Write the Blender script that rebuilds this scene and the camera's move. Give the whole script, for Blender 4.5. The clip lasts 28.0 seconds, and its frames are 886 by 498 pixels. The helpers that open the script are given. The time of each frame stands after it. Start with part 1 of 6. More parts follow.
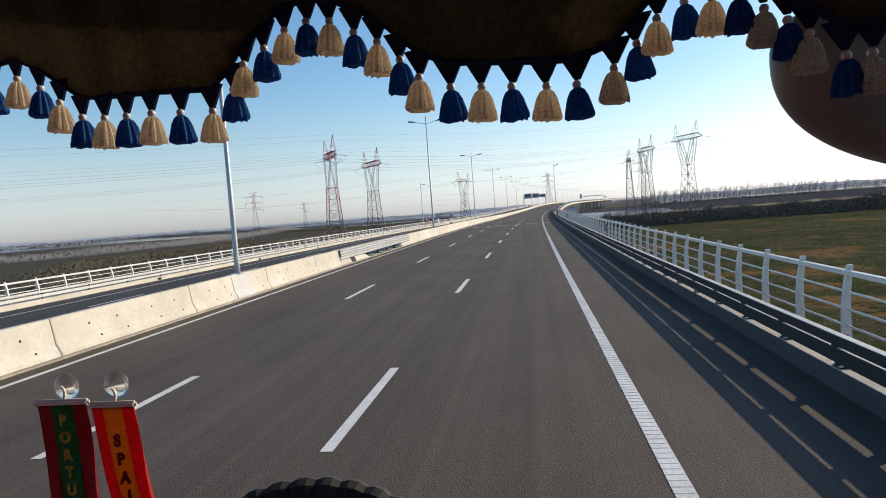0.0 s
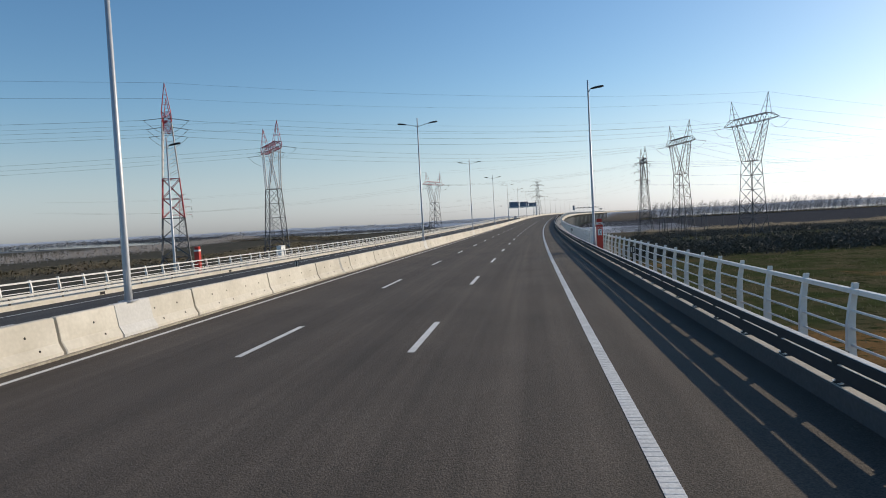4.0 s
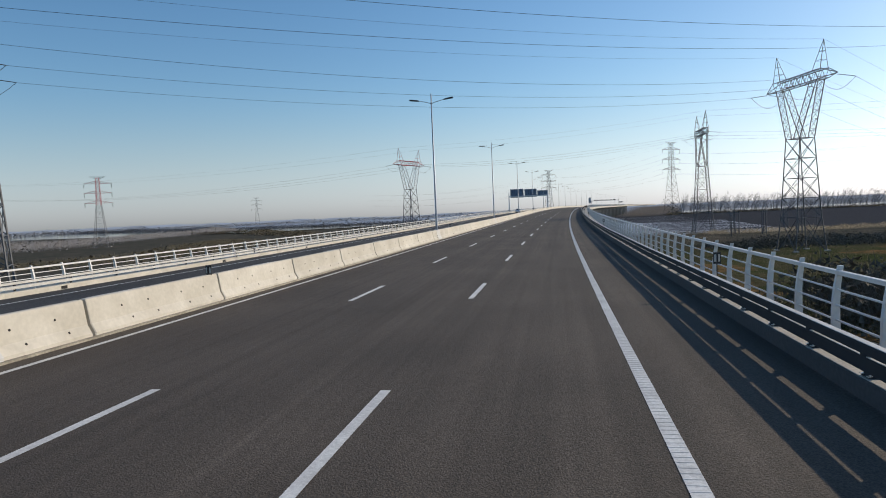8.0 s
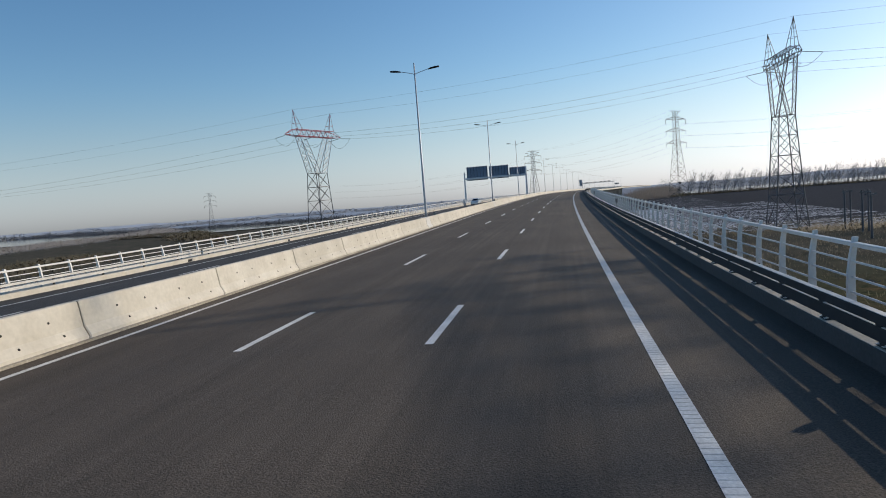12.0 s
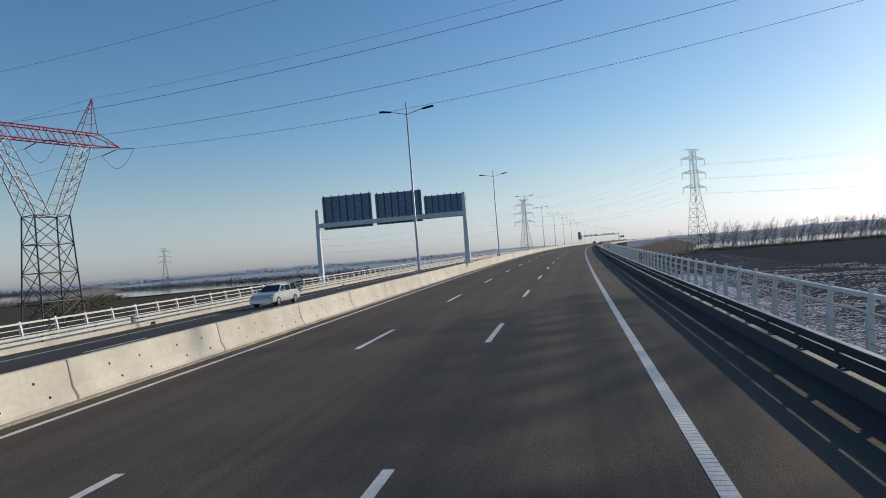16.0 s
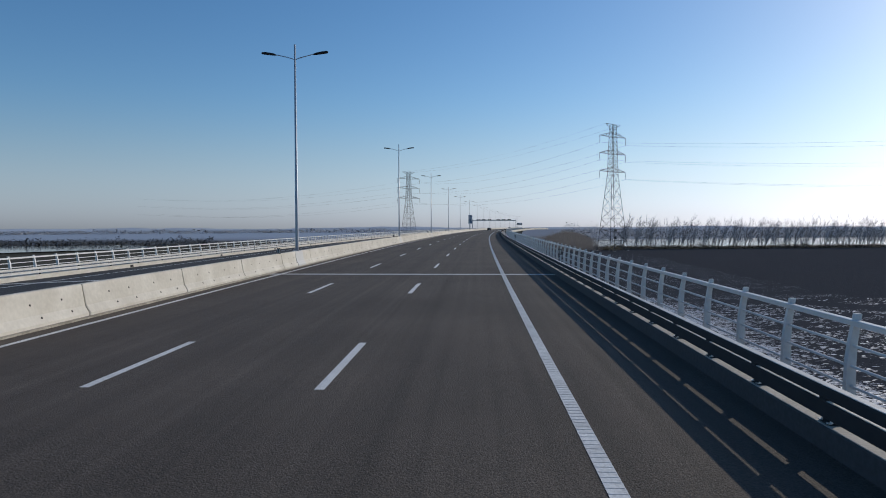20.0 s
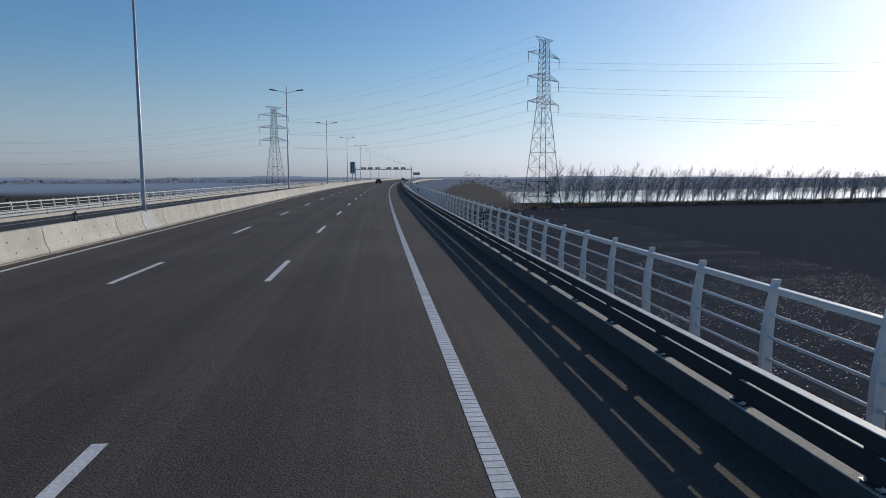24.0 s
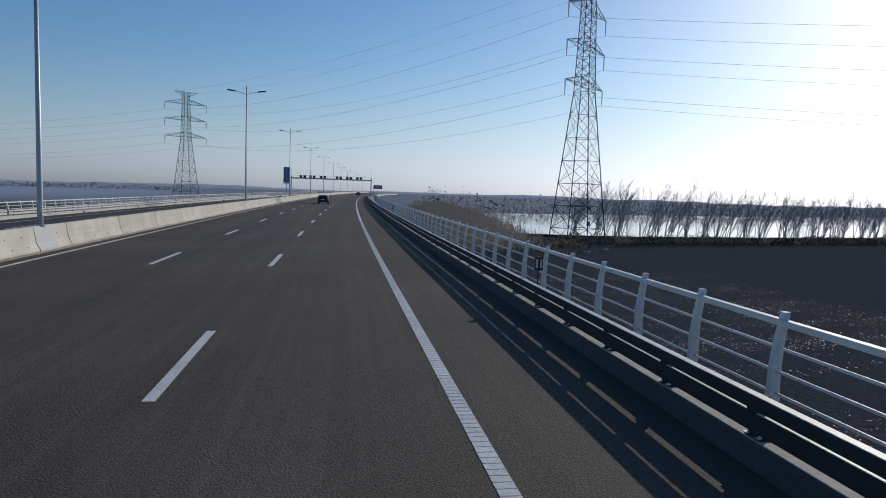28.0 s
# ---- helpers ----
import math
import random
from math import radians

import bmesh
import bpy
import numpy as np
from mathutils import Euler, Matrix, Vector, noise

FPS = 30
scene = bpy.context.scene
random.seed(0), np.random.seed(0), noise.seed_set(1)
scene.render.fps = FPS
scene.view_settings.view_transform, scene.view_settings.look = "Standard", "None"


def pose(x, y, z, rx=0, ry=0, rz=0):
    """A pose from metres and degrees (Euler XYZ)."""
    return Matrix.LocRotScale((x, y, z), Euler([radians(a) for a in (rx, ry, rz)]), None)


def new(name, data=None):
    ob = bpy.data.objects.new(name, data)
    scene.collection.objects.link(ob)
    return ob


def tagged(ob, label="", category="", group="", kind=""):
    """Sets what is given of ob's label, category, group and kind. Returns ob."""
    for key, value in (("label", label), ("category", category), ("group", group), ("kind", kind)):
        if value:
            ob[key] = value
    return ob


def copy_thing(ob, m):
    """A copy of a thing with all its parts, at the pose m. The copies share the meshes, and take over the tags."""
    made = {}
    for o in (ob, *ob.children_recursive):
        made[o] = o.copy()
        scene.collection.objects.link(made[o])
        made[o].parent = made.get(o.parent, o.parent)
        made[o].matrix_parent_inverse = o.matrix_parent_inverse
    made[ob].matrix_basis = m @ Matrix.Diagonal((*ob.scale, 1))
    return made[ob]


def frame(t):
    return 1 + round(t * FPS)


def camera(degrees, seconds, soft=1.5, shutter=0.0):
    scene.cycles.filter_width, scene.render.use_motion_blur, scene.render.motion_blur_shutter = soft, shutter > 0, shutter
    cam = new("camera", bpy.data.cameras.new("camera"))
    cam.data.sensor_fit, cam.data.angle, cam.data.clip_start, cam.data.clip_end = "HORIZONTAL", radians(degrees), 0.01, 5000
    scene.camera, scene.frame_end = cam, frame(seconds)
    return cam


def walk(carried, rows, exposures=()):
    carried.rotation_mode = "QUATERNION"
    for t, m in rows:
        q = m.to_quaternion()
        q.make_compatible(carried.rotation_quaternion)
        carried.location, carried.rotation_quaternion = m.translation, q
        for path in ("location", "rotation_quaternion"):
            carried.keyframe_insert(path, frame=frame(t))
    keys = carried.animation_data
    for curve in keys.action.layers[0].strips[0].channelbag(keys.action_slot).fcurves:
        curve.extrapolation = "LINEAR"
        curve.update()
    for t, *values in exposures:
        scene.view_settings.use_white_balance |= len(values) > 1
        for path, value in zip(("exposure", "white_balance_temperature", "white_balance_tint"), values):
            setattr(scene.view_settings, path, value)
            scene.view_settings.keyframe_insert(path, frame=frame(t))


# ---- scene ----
cam = camera(68.11, 28.0, soft=1.0)
PATH = [
    (0.0, 2.55, -7.28, 2.713, 86.72, 4.25, 7.49),
    (0.5, 2.58, 6.00, 2.666, 87.62, 3.89, 6.21),
    (1.0, 2.61, 19.26, 2.740, 89.54, 1.44, 5.17),
    (1.5, 2.62, 32.47, 2.708, 87.85, 2.06, 5.75),
    (2.0, 2.68, 45.80, 2.729, 87.40, 1.47, 6.35),
    (2.5, 2.78, 59.07, 2.691, 88.20, 2.67, 6.37),
    (4.5, 3.51, 111.93, 2.589, 86.51, 3.22, 6.28),
    (5.0, 3.79, 125.14, 2.538, 85.14, 4.08, 2.44),
    (5.5, 4.12, 138.36, 2.491, 87.86, 4.76, 6.26),
    (6.0, 4.48, 151.62, 2.444, 88.93, 7.05, 6.95),
    (6.5, 4.85, 164.89, 2.395, 87.31, 6.52, 6.30),
    (7.0, 5.25, 178.08, 2.337, 89.25, 5.49, 10.16),
    (7.5, 5.65, 191.25, 2.345, 86.06, 5.54, 6.98),
    (8.0, 6.13, 204.49, 2.308, 86.87, 2.43, 7.30),
    (8.5, 6.56, 217.55, 2.412, 84.69, 2.34, 6.17),
    (9.0, 7.17, 230.84, 2.371, 86.08, 2.40, 4.36),
    (9.5, 7.74, 243.98, 2.447, 85.52, 1.05, 6.27),
    (10.0, 8.37, 257.16, 2.521, 85.82, 3.09, 7.51),
    (10.5, 9.08, 270.42, 2.569, 86.13, 1.89, 9.14),
    (11.0, 9.87, 283.76, 2.582, 85.75, 3.56, 6.62),
    (11.5, 10.66, 296.99, 2.725, 87.56, 1.78, 8.17),
    (12.0, 11.46, 310.18, 2.831, 85.79, 4.42, 6.20),
    (12.5, 12.32, 323.40, 2.935, 86.77, 2.06, 6.79),
    (14.5, 16.12, 376.33, 3.503, 88.67, 3.29, 5.79),
    (15.0, 17.17, 389.46, 3.685, 88.58, 4.16, 7.95),
    (15.5, 18.20, 402.44, 3.818, 88.75, 4.06, 6.02),
    (16.0, 19.31, 415.47, 3.983, 90.41, 4.54, 5.89),
    (16.5, 20.36, 428.53, 4.119, 88.70, 3.32, 4.88),
    (17.0, 21.59, 441.88, 4.235, 89.80, 5.03, 4.88),
    (17.5, 22.82, 455.03, 4.348, 88.63, 3.59, 3.03),
    (18.0, 24.10, 468.13, 4.424, 89.28, 2.26, 4.30),
    (18.5, 25.37, 481.23, 4.562, 88.94, -0.03, 2.52),
    (19.0, 26.75, 494.39, 4.623, 87.11, -0.05, 1.74),
    (19.5, 28.13, 507.54, 4.743, 87.38, 0.72, -0.27),
    (20.0, 29.64, 520.74, 4.759, 88.06, 0.14, -3.65),
    (20.5, 31.16, 533.93, 4.910, 86.11, 0.85, -5.89),
    (22.5, 37.59, 586.47, 5.138, 86.87, 5.05, -7.80),
    (23.0, 39.30, 599.49, 5.104, 88.25, 2.95, -7.59),
    (23.5, 40.96, 612.36, 5.206, 86.55, -1.22, -10.06),
    (24.0, 42.72, 625.35, 5.206, 83.67, 0.05, -13.52),
    (24.5, 44.56, 638.66, 5.244, 85.30, 1.03, -15.52),
    (25.0, 46.30, 651.97, 5.260, 86.10, 1.10, -17.84),
    (25.5, 48.08, 664.99, 5.312, 86.02, 1.69, -20.75),
    (26.0, 49.86, 677.98, 5.345, 86.62, 0.42, -23.09),
    (26.5, 51.70, 691.16, 5.323, 86.15, 0.57, -14.69),
    (27.0, 53.58, 704.36, 5.356, 84.68, 0.16, -15.46),
    (27.5, 55.54, 717.49, 5.370, 83.47, -0.06, -17.54),
    (28.0, 57.54, 730.56, 5.390, 85.07, -1.94, -18.17),
]
walk(cam, [(t, pose(x, y, z, rx, ry, rz)) for t, x, y, z, rx, ry, rz in PATH],
     [(0.0, 0.3, 7300, 10), (1.0, 0.05, 7400, 10), (2.0, -0.05, 7400, 10), (5.0, -0.05, 7050, 10), (12.0, -0.1, 7000, 10), (17.0, -0.25, 7000, 10), (20.0, -0.48, 6250, 10), (23.0, -0.62, 6200, 10), (28.0, -0.65, 6250, 10)])

# ---------------------------------------------------------------- sky, sun
SUN_TO = Vector((0.83, 0.56, 0.0)).normalized() * math.cos(radians(23.2)) + Vector((0, 0, math.sin(radians(23.2))))
world = bpy.data.worlds.new("sky")
scene.world = world
world.use_nodes = True
wn = world.node_tree
sky = wn.nodes.new("ShaderNodeTexSky")
sky.sky_type = "NISHITA"
sky.sun_disc = False
sky.sun_elevation = radians(23.2)
sky.sun_rotation = math.atan2(SUN_TO.x, SUN_TO.y)
sky.altitude, sky.air_density, sky.dust_density, sky.ozone_density = 0, 1.0, 0.55, 3.2
# haze: towards the horizon the sky's own brightness, with less colour
wc = wn.nodes.new("ShaderNodeTexCoord")
wsep = wn.nodes.new("ShaderNodeSeparateXYZ")
wn.links.new(wc.outputs["Generated"], wsep.inputs[0])
wr = wn.nodes.new("ShaderNodeMapRange")
wr.interpolation_type = "SMOOTHSTEP"
for key, value in (("From Min", 0.0), ("From Max", 0.2), ("To Min", 0.66), ("To Max", 0.0)):
    wr.inputs[key].default_value = value
wn.links.new(wsep.outputs["Z"], wr.inputs["Value"])
wb = wn.nodes.new("ShaderNodeRGBToBW")
wh = wn.nodes.new("ShaderNodeHueSaturation")
wh.inputs["Saturation"].default_value = 1.2
wn.links.new(sky.outputs[0], wh.inputs["Color"])
wn.links.new(sky.outputs[0], wb.inputs[0])
wt = wn.nodes.new("ShaderNodeVectorMath")
wt.operation = "MULTIPLY"
wt.inputs[1].default_value = (0.7, 0.84, 1.13)
wn.links.new(wb.outputs[0], wt.inputs[0])
wm = wn.nodes.new("ShaderNodeMix")
wm.data_type = "RGBA"
wn.links.new(wr.outputs["Result"], wm.inputs["Factor"])
wn.links.new(wh.outputs[0], wm.inputs["A"])
wn.links.new(wt.outputs[0], wm.inputs["B"])
wn.links.new(wm.outputs["Result"], wn.nodes["Background"].inputs[0])
wn.nodes["Background"].inputs[1].default_value = 0.145
sun = new("sun", bpy.data.lights.new("sun", "SUN"))
sun.data.energy, sun.data.angle, sun.data.color = 3.8, radians(0.55), (1.0, 0.9, 0.76)
sun.matrix_world = Matrix.Translation((0, 0, 200)) @ SUN_TO.to_track_quat("Z", "Y").to_matrix().to_4x4()


# ---------------------------------------------------------------- materials
def material(name, colour, rough=0.7, metal=0.0, grain=8.0, vary=0.25, stain=0.6, stain_vary=0.2, bump=0.1, tone=None, coords="world", spread=0.0, spec=0.5):
    """Noise grain and larger stains over a base colour; tone: the colour of the stains."""
    m = bpy.data.materials.new(name)
    m.use_nodes = True
    nt = m.node_tree
    bs = nt.nodes["Principled BSDF"]
    bs.inputs["Roughness"].default_value, bs.inputs["Metallic"].default_value = rough, metal
    bs.inputs["Specular IOR Level"].default_value = spec
    if coords == "world":
        pos = nt.nodes.new("ShaderNodeNewGeometry").outputs["Position"]
    else:
        pos = nt.nodes.new("ShaderNodeTexCoord").outputs["Object"]

    def noise_at(scale, detail=4):
        n = nt.nodes.new("ShaderNodeTexNoise")
        n.inputs["Scale"].default_value, n.inputs["Detail"].default_value = scale, detail
        nt.links.new(pos, n.inputs["Vector"])
        return n.outputs["Fac"]

    fine, big = noise_at(grain), noise_at(stain, 6)

    def spanned(fac, lo, hi):
        r = nt.nodes.new("ShaderNodeMapRange")
        r.inputs["From Min"].default_value, r.inputs["From Max"].default_value = 0.3, 0.7
        r.inputs["To Min"].default_value, r.inputs["To Max"].default_value = lo, hi
        nt.links.new(fac, r.inputs["Value"])
        return r.outputs["Result"]

    mix = nt.nodes.new("ShaderNodeMix")
    mix.data_type = "RGBA"
    mix.inputs["A"].default_value = (*colour, 1)
    mix.inputs["B"].default_value = (*(tone or [c * 0.6 for c in colour]), 1)
    nt.links.new(spanned(big, 0, stain_vary * 2), mix.inputs["Factor"])
    hsv = nt.nodes.new("ShaderNodeHueSaturation")
    nt.links.new(mix.outputs["Result"], hsv.inputs["Color"])
    value = spanned(fine, 1 - vary, 1 + vary)
    if spread:
        info = nt.nodes.new("ShaderNodeObjectInfo")
        rr = nt.nodes.new("ShaderNodeMapRange")
        rr.inputs["To Min"].default_value, rr.inputs["To Max"].default_value = 1 - spread, 1 + spread
        nt.links.new(info.outputs["Random"], rr.inputs["Value"])
        mu = nt.nodes.new("ShaderNodeMath")
        mu.operation = "MULTIPLY"
        nt.links.new(value, mu.inputs[0])
        nt.links.new(rr.outputs["Result"], mu.inputs[1])
        value = mu.outputs[0]
    nt.links.new(value, hsv.inputs["Value"])
    nt.links.new(hsv.outputs["Color"], bs.inputs["Base Color"])
    if bump:
        b = nt.nodes.new("ShaderNodeBump")
        b.inputs["Strength"].default_value, b.inputs["Distance"].default_value = bump, 0.02
        nt.links.new(fine, b.inputs["Height"])
        nt.links.new(b.outputs["Normal"], bs.inputs["Normal"])
    return m


def asphalt(name, colour):
    """Asphalt with aggregate, wheel tracks that run along the lanes, and patches."""
    m = material(name, colour, 0.85, grain=45, vary=0.45, stain=0.22, stain_vary=0.25, bump=0.6, spec=0.3)
    nt = m.node_tree
    bs = nt.nodes["Principled BSDF"]
    uv = nt.nodes.new("ShaderNodeUVMap")
    uv.uv_map = "lane"
    out = bs.inputs["Base Color"].links[0].from_socket
    for scale, lo, hi in (((1.1, 0.012, 1), 0.8, 1.2), ((4.5, 0.05, 1), 0.88, 1.12), ((0.35, 0.2, 1), 0.85, 1.12)):
        mp = nt.nodes.new("ShaderNodeMapping")
        mp.inputs["Scale"].default_value = scale
        nt.links.new(uv.outputs[0], mp.inputs["Vector"])
        n = nt.nodes.new("ShaderNodeTexNoise")
        n.inputs["Scale"].default_value, n.inputs["Detail"].default_value = 1.0, 5
        nt.links.new(mp.outputs[0], n.inputs["Vector"])
        r = nt.nodes.new("ShaderNodeMapRange")
        for key, value in (("From Min", 0.3), ("From Max", 0.7), ("To Min", lo), ("To Max", hi)):
            r.inputs[key].default_value = value
        nt.links.new(n.outputs["Fac"], r.inputs["Value"])
        mul = nt.nodes.new("ShaderNodeVectorMath")
        mul.operation = "SCALE"
        nt.links.new(out, mul.inputs[0])
        nt.links.new(r.outputs["Result"], mul.inputs["Scale"])
        out = mul.outputs[0]
    nt.links.new(out, bs.inputs["Base Color"])
    return m


ASPHALT = asphalt("asphalt", (0.088, 0.07, 0.055))
ASPHALT_FAR = asphalt("asphalt_opposite", (0.05, 0.048, 0.047))
PAINT = material("road_paint", (0.72, 0.71, 0.68), 0.7, grain=25, vary=0.15, stain=2.0, stain_vary=0.25, bump=0.2, tone=(0.4, 0.38, 0.36))
CONCRETE = material("barrier_concrete", (0.6, 0.56, 0.485), 0.85, grain=9, vary=0.06, stain=0.9, stain_vary=0.35, bump=0.08, tone=(0.42, 0.38, 0.31), spread=0.07)
CONCRETE_DECK = material("deck_concrete", (0.5, 0.47, 0.42), 0.9, grain=10, vary=0.12, stain=0.4, stain_vary=0.3, bump=0.25)
# one concrete in two colours: shade painted into the face, sunlight into the top
PARAPET = material("parapet_shaded_concrete", (0.062, 0.064, 0.068), 0.8, grain=14, vary=0.18, stain=0.7, stain_vary=0.4, bump=0.15, tone=(0.05, 0.05, 0.052))
PARAPET_TOP = material("parapet_sunlit_concrete", (0.46, 0.42, 0.36), 0.85, grain=20, vary=0.15, stain=1.6, stain_vary=0.35, bump=0.15, tone=(0.3, 0.27, 0.22))
PLINTH = material("plinth_concrete", (0.56, 0.55, 0.53), 0.85, grain=12, vary=0.06, stain=1.2, stain_vary=0.2, bump=0.06, tone=(0.44, 0.43, 0.41))
LEDGE = material("ledge_concrete", (0.4, 0.36, 0.29), 0.9, grain=18, vary=0.25, stain=1.4, stain_vary=0.4, bump=0.3, tone=(0.2, 0.18, 0.14))
STEEL = material("galvanised_steel", (0.42, 0.43, 0.44), 0.55, 0.3, grain=6, vary=0.12, stain=1.5, stain_vary=0.2, bump=0.05)
# near-black: the shade on the guardrail's road side is put into this colour
STEEL_SHADED = material("shaded_dark_steel", (0.026, 0.028, 0.031), 0.85, 0.0, grain=6, vary=0.15, stain=1.5, stain_vary=0.25, bump=0.08)
WHITE_RAIL = material("white_railing_paint", (0.67, 0.66, 0.635), 0.5, grain=9, vary=0.06, stain=1.8, stain_vary=0.15, bump=0.05, tone=(0.5, 0.48, 0.45))
POLE = material("lamp_pole_steel", (0.46, 0.48, 0.51), 0.45, 0.3, grain=5, vary=0.06, stain=0.7, stain_vary=0.15, bump=0.03)
LATTICE = material("pylon_steel", (0.11, 0.115, 0.125), 0.6, 0.2, grain=3, vary=0.1, stain=0.3, stain_vary=0.2, bump=0)
LATTICE_RED = material("pylon_red_paint", (0.5, 0.06, 0.07), 0.6, 0.0, grain=3, vary=0.15, stain=0.5, stain_vary=0.3, bump=0)
LATTICE_WHITE = material("pylon_white_paint", (0.62, 0.6, 0.6), 0.6, 0.0, grain=3, vary=0.1, stain=0.5, stain_vary=0.2, bump=0)
JOINT = material("joint_steel", (0.78, 0.77, 0.74), 0.7, 0.0, grain=6, vary=0.15, stain=1.5, stain_vary=0.25, bump=0.05)
# white of the frost, and of flecks drawn in place of wet glints
FROST_GLINT = material("frost", (0.55, 0.57, 0.61), 0.55, grain=8, vary=0.2, stain=0.5, stain_vary=0.3, bump=0)
TUFT = material("winter_grass", (0.078, 0.084, 0.04), 0.9, grain=0.4, vary=0.4, stain=0.05, stain_vary=0.45, bump=0, tone=(0.11, 0.085, 0.045))
CABLE = material("aluminium_cable", (0.16, 0.17, 0.18), 0.5, 0.5, grain=2, vary=0.1, bump=0)
GLASS_INSULATOR = material("insulator", (0.12, 0.13, 0.13), 0.3, grain=4, vary=0.1, bump=0)
# bark paled in colour to stand in for haze over the tree row
BARK = material("haze_pale_wood", (0.38, 0.37, 0.37), 0.9, grain=4, vary=0.3, stain=0.3, stain_vary=0.3, bump=0, spread=0.15)
SCRUB = material("dry_scrub", (0.2, 0.165, 0.12), 0.95, grain=1.5, vary=0.4, stain=0.08, stain_vary=0.4, bump=0, tone=(0.075, 0.08, 0.045))
BRUSH = material("bare_brush", (0.15, 0.147, 0.15), 0.95, grain=1.5, vary=0.35, stain=0.06, stain_vary=0.3, bump=0, tone=(0.1, 0.095, 0.095))
HEDGE = material("dark_hedge", (0.13, 0.115, 0.095), 0.95, grain=1.5, vary=0.35, stain=0.08, stain_vary=0.4, bump=0, tone=(0.075, 0.075, 0.055))
REED = material("dry_reeds", (0.42, 0.36, 0.26), 0.9, grain=1.5, vary=0.35, stain=0.08, stain_vary=0.4, bump=0, tone=(0.2, 0.17, 0.12))
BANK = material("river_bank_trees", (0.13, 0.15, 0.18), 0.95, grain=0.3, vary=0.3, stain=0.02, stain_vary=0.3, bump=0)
# far trees, with the haze before them put into the base colour
WOODS = material("haze_blue_woods", (0.44, 0.48, 0.54), 0.95, grain=0.3, vary=0.3, stain=0.02, stain_vary=0.3, bump=0)
# near-black that imitates the shade inside holes
DARK = material("recess_shade", (0.02, 0.018, 0.017), 0.9, grain=10, vary=0.2, bump=0)
BLACK_PLASTIC = material("black_plastic", (0.02, 0.02, 0.022), 0.45, grain=20, vary=0.15, bump=0.05)
RUBBER = material("rubber", (0.025, 0.024, 0.023), 0.8, grain=20, vary=0.2, bump=0.1)
SIGN_BACK = material("sign_back_aluminium", (0.2, 0.27, 0.36), 0.5, 0.3, grain=4, vary=0.08, stain=0.8, stain_vary=0.2, bump=0.03)
SIGN_RIB = material("sign_rib_dark", (0.07, 0.09, 0.13), 0.55, 0.3, grain=4, vary=0.1, bump=0)
GANTRY_PAINT = material("gantry_paint", (0.72, 0.72, 0.72), 0.5, grain=5, vary=0.06, stain=0.5, stain_vary=0.15, bump=0.03)
RED_SOS = material("red_enamel", (0.55, 0.035, 0.02), 0.35, grain=6, vary=0.08, stain=1, stain_vary=0.15, bump=0.02)
WHITE_ENAMEL = material("white_enamel", (0.78, 0.78, 0.76), 0.4, grain=6, vary=0.05, stain=1, stain_vary=0.12, bump=0.02)
BLUE_SIGN = material("blue_sign_face", (0.02, 0.1, 0.42), 0.4, grain=6, vary=0.06, bump=0)
REFLECTOR = material("reflector_face", (0.65, 0.63, 0.58), 0.3, grain=30, vary=0.1, bump=0)
CAR_DARK = material("dark_green_car_paint", (0.018, 0.024, 0.024), 0.25, 0.3, grain=4, vary=0.1, stain=1, stain_vary=0.1, bump=0, coords="object")
CAR_SILVER = material("silver_car_paint", (0.62, 0.63, 0.64), 0.3, 0.5, grain=4, vary=0.05, stain=1, stain_vary=0.1, bump=0, coords="object")
CAR_GLASS = material("car_glass", (0.02, 0.025, 0.028), 0.08, grain=4, vary=0.1, bump=0, coords="object")
CHROME = material("alloy_rim", (0.55, 0.55, 0.56), 0.3, 0.9, grain=8, vary=0.1, bump=0)
TAIL_RED = material("tail_lamp_red", (0.35, 0.02, 0.02), 0.25, grain=8, vary=0.1, bump=0)


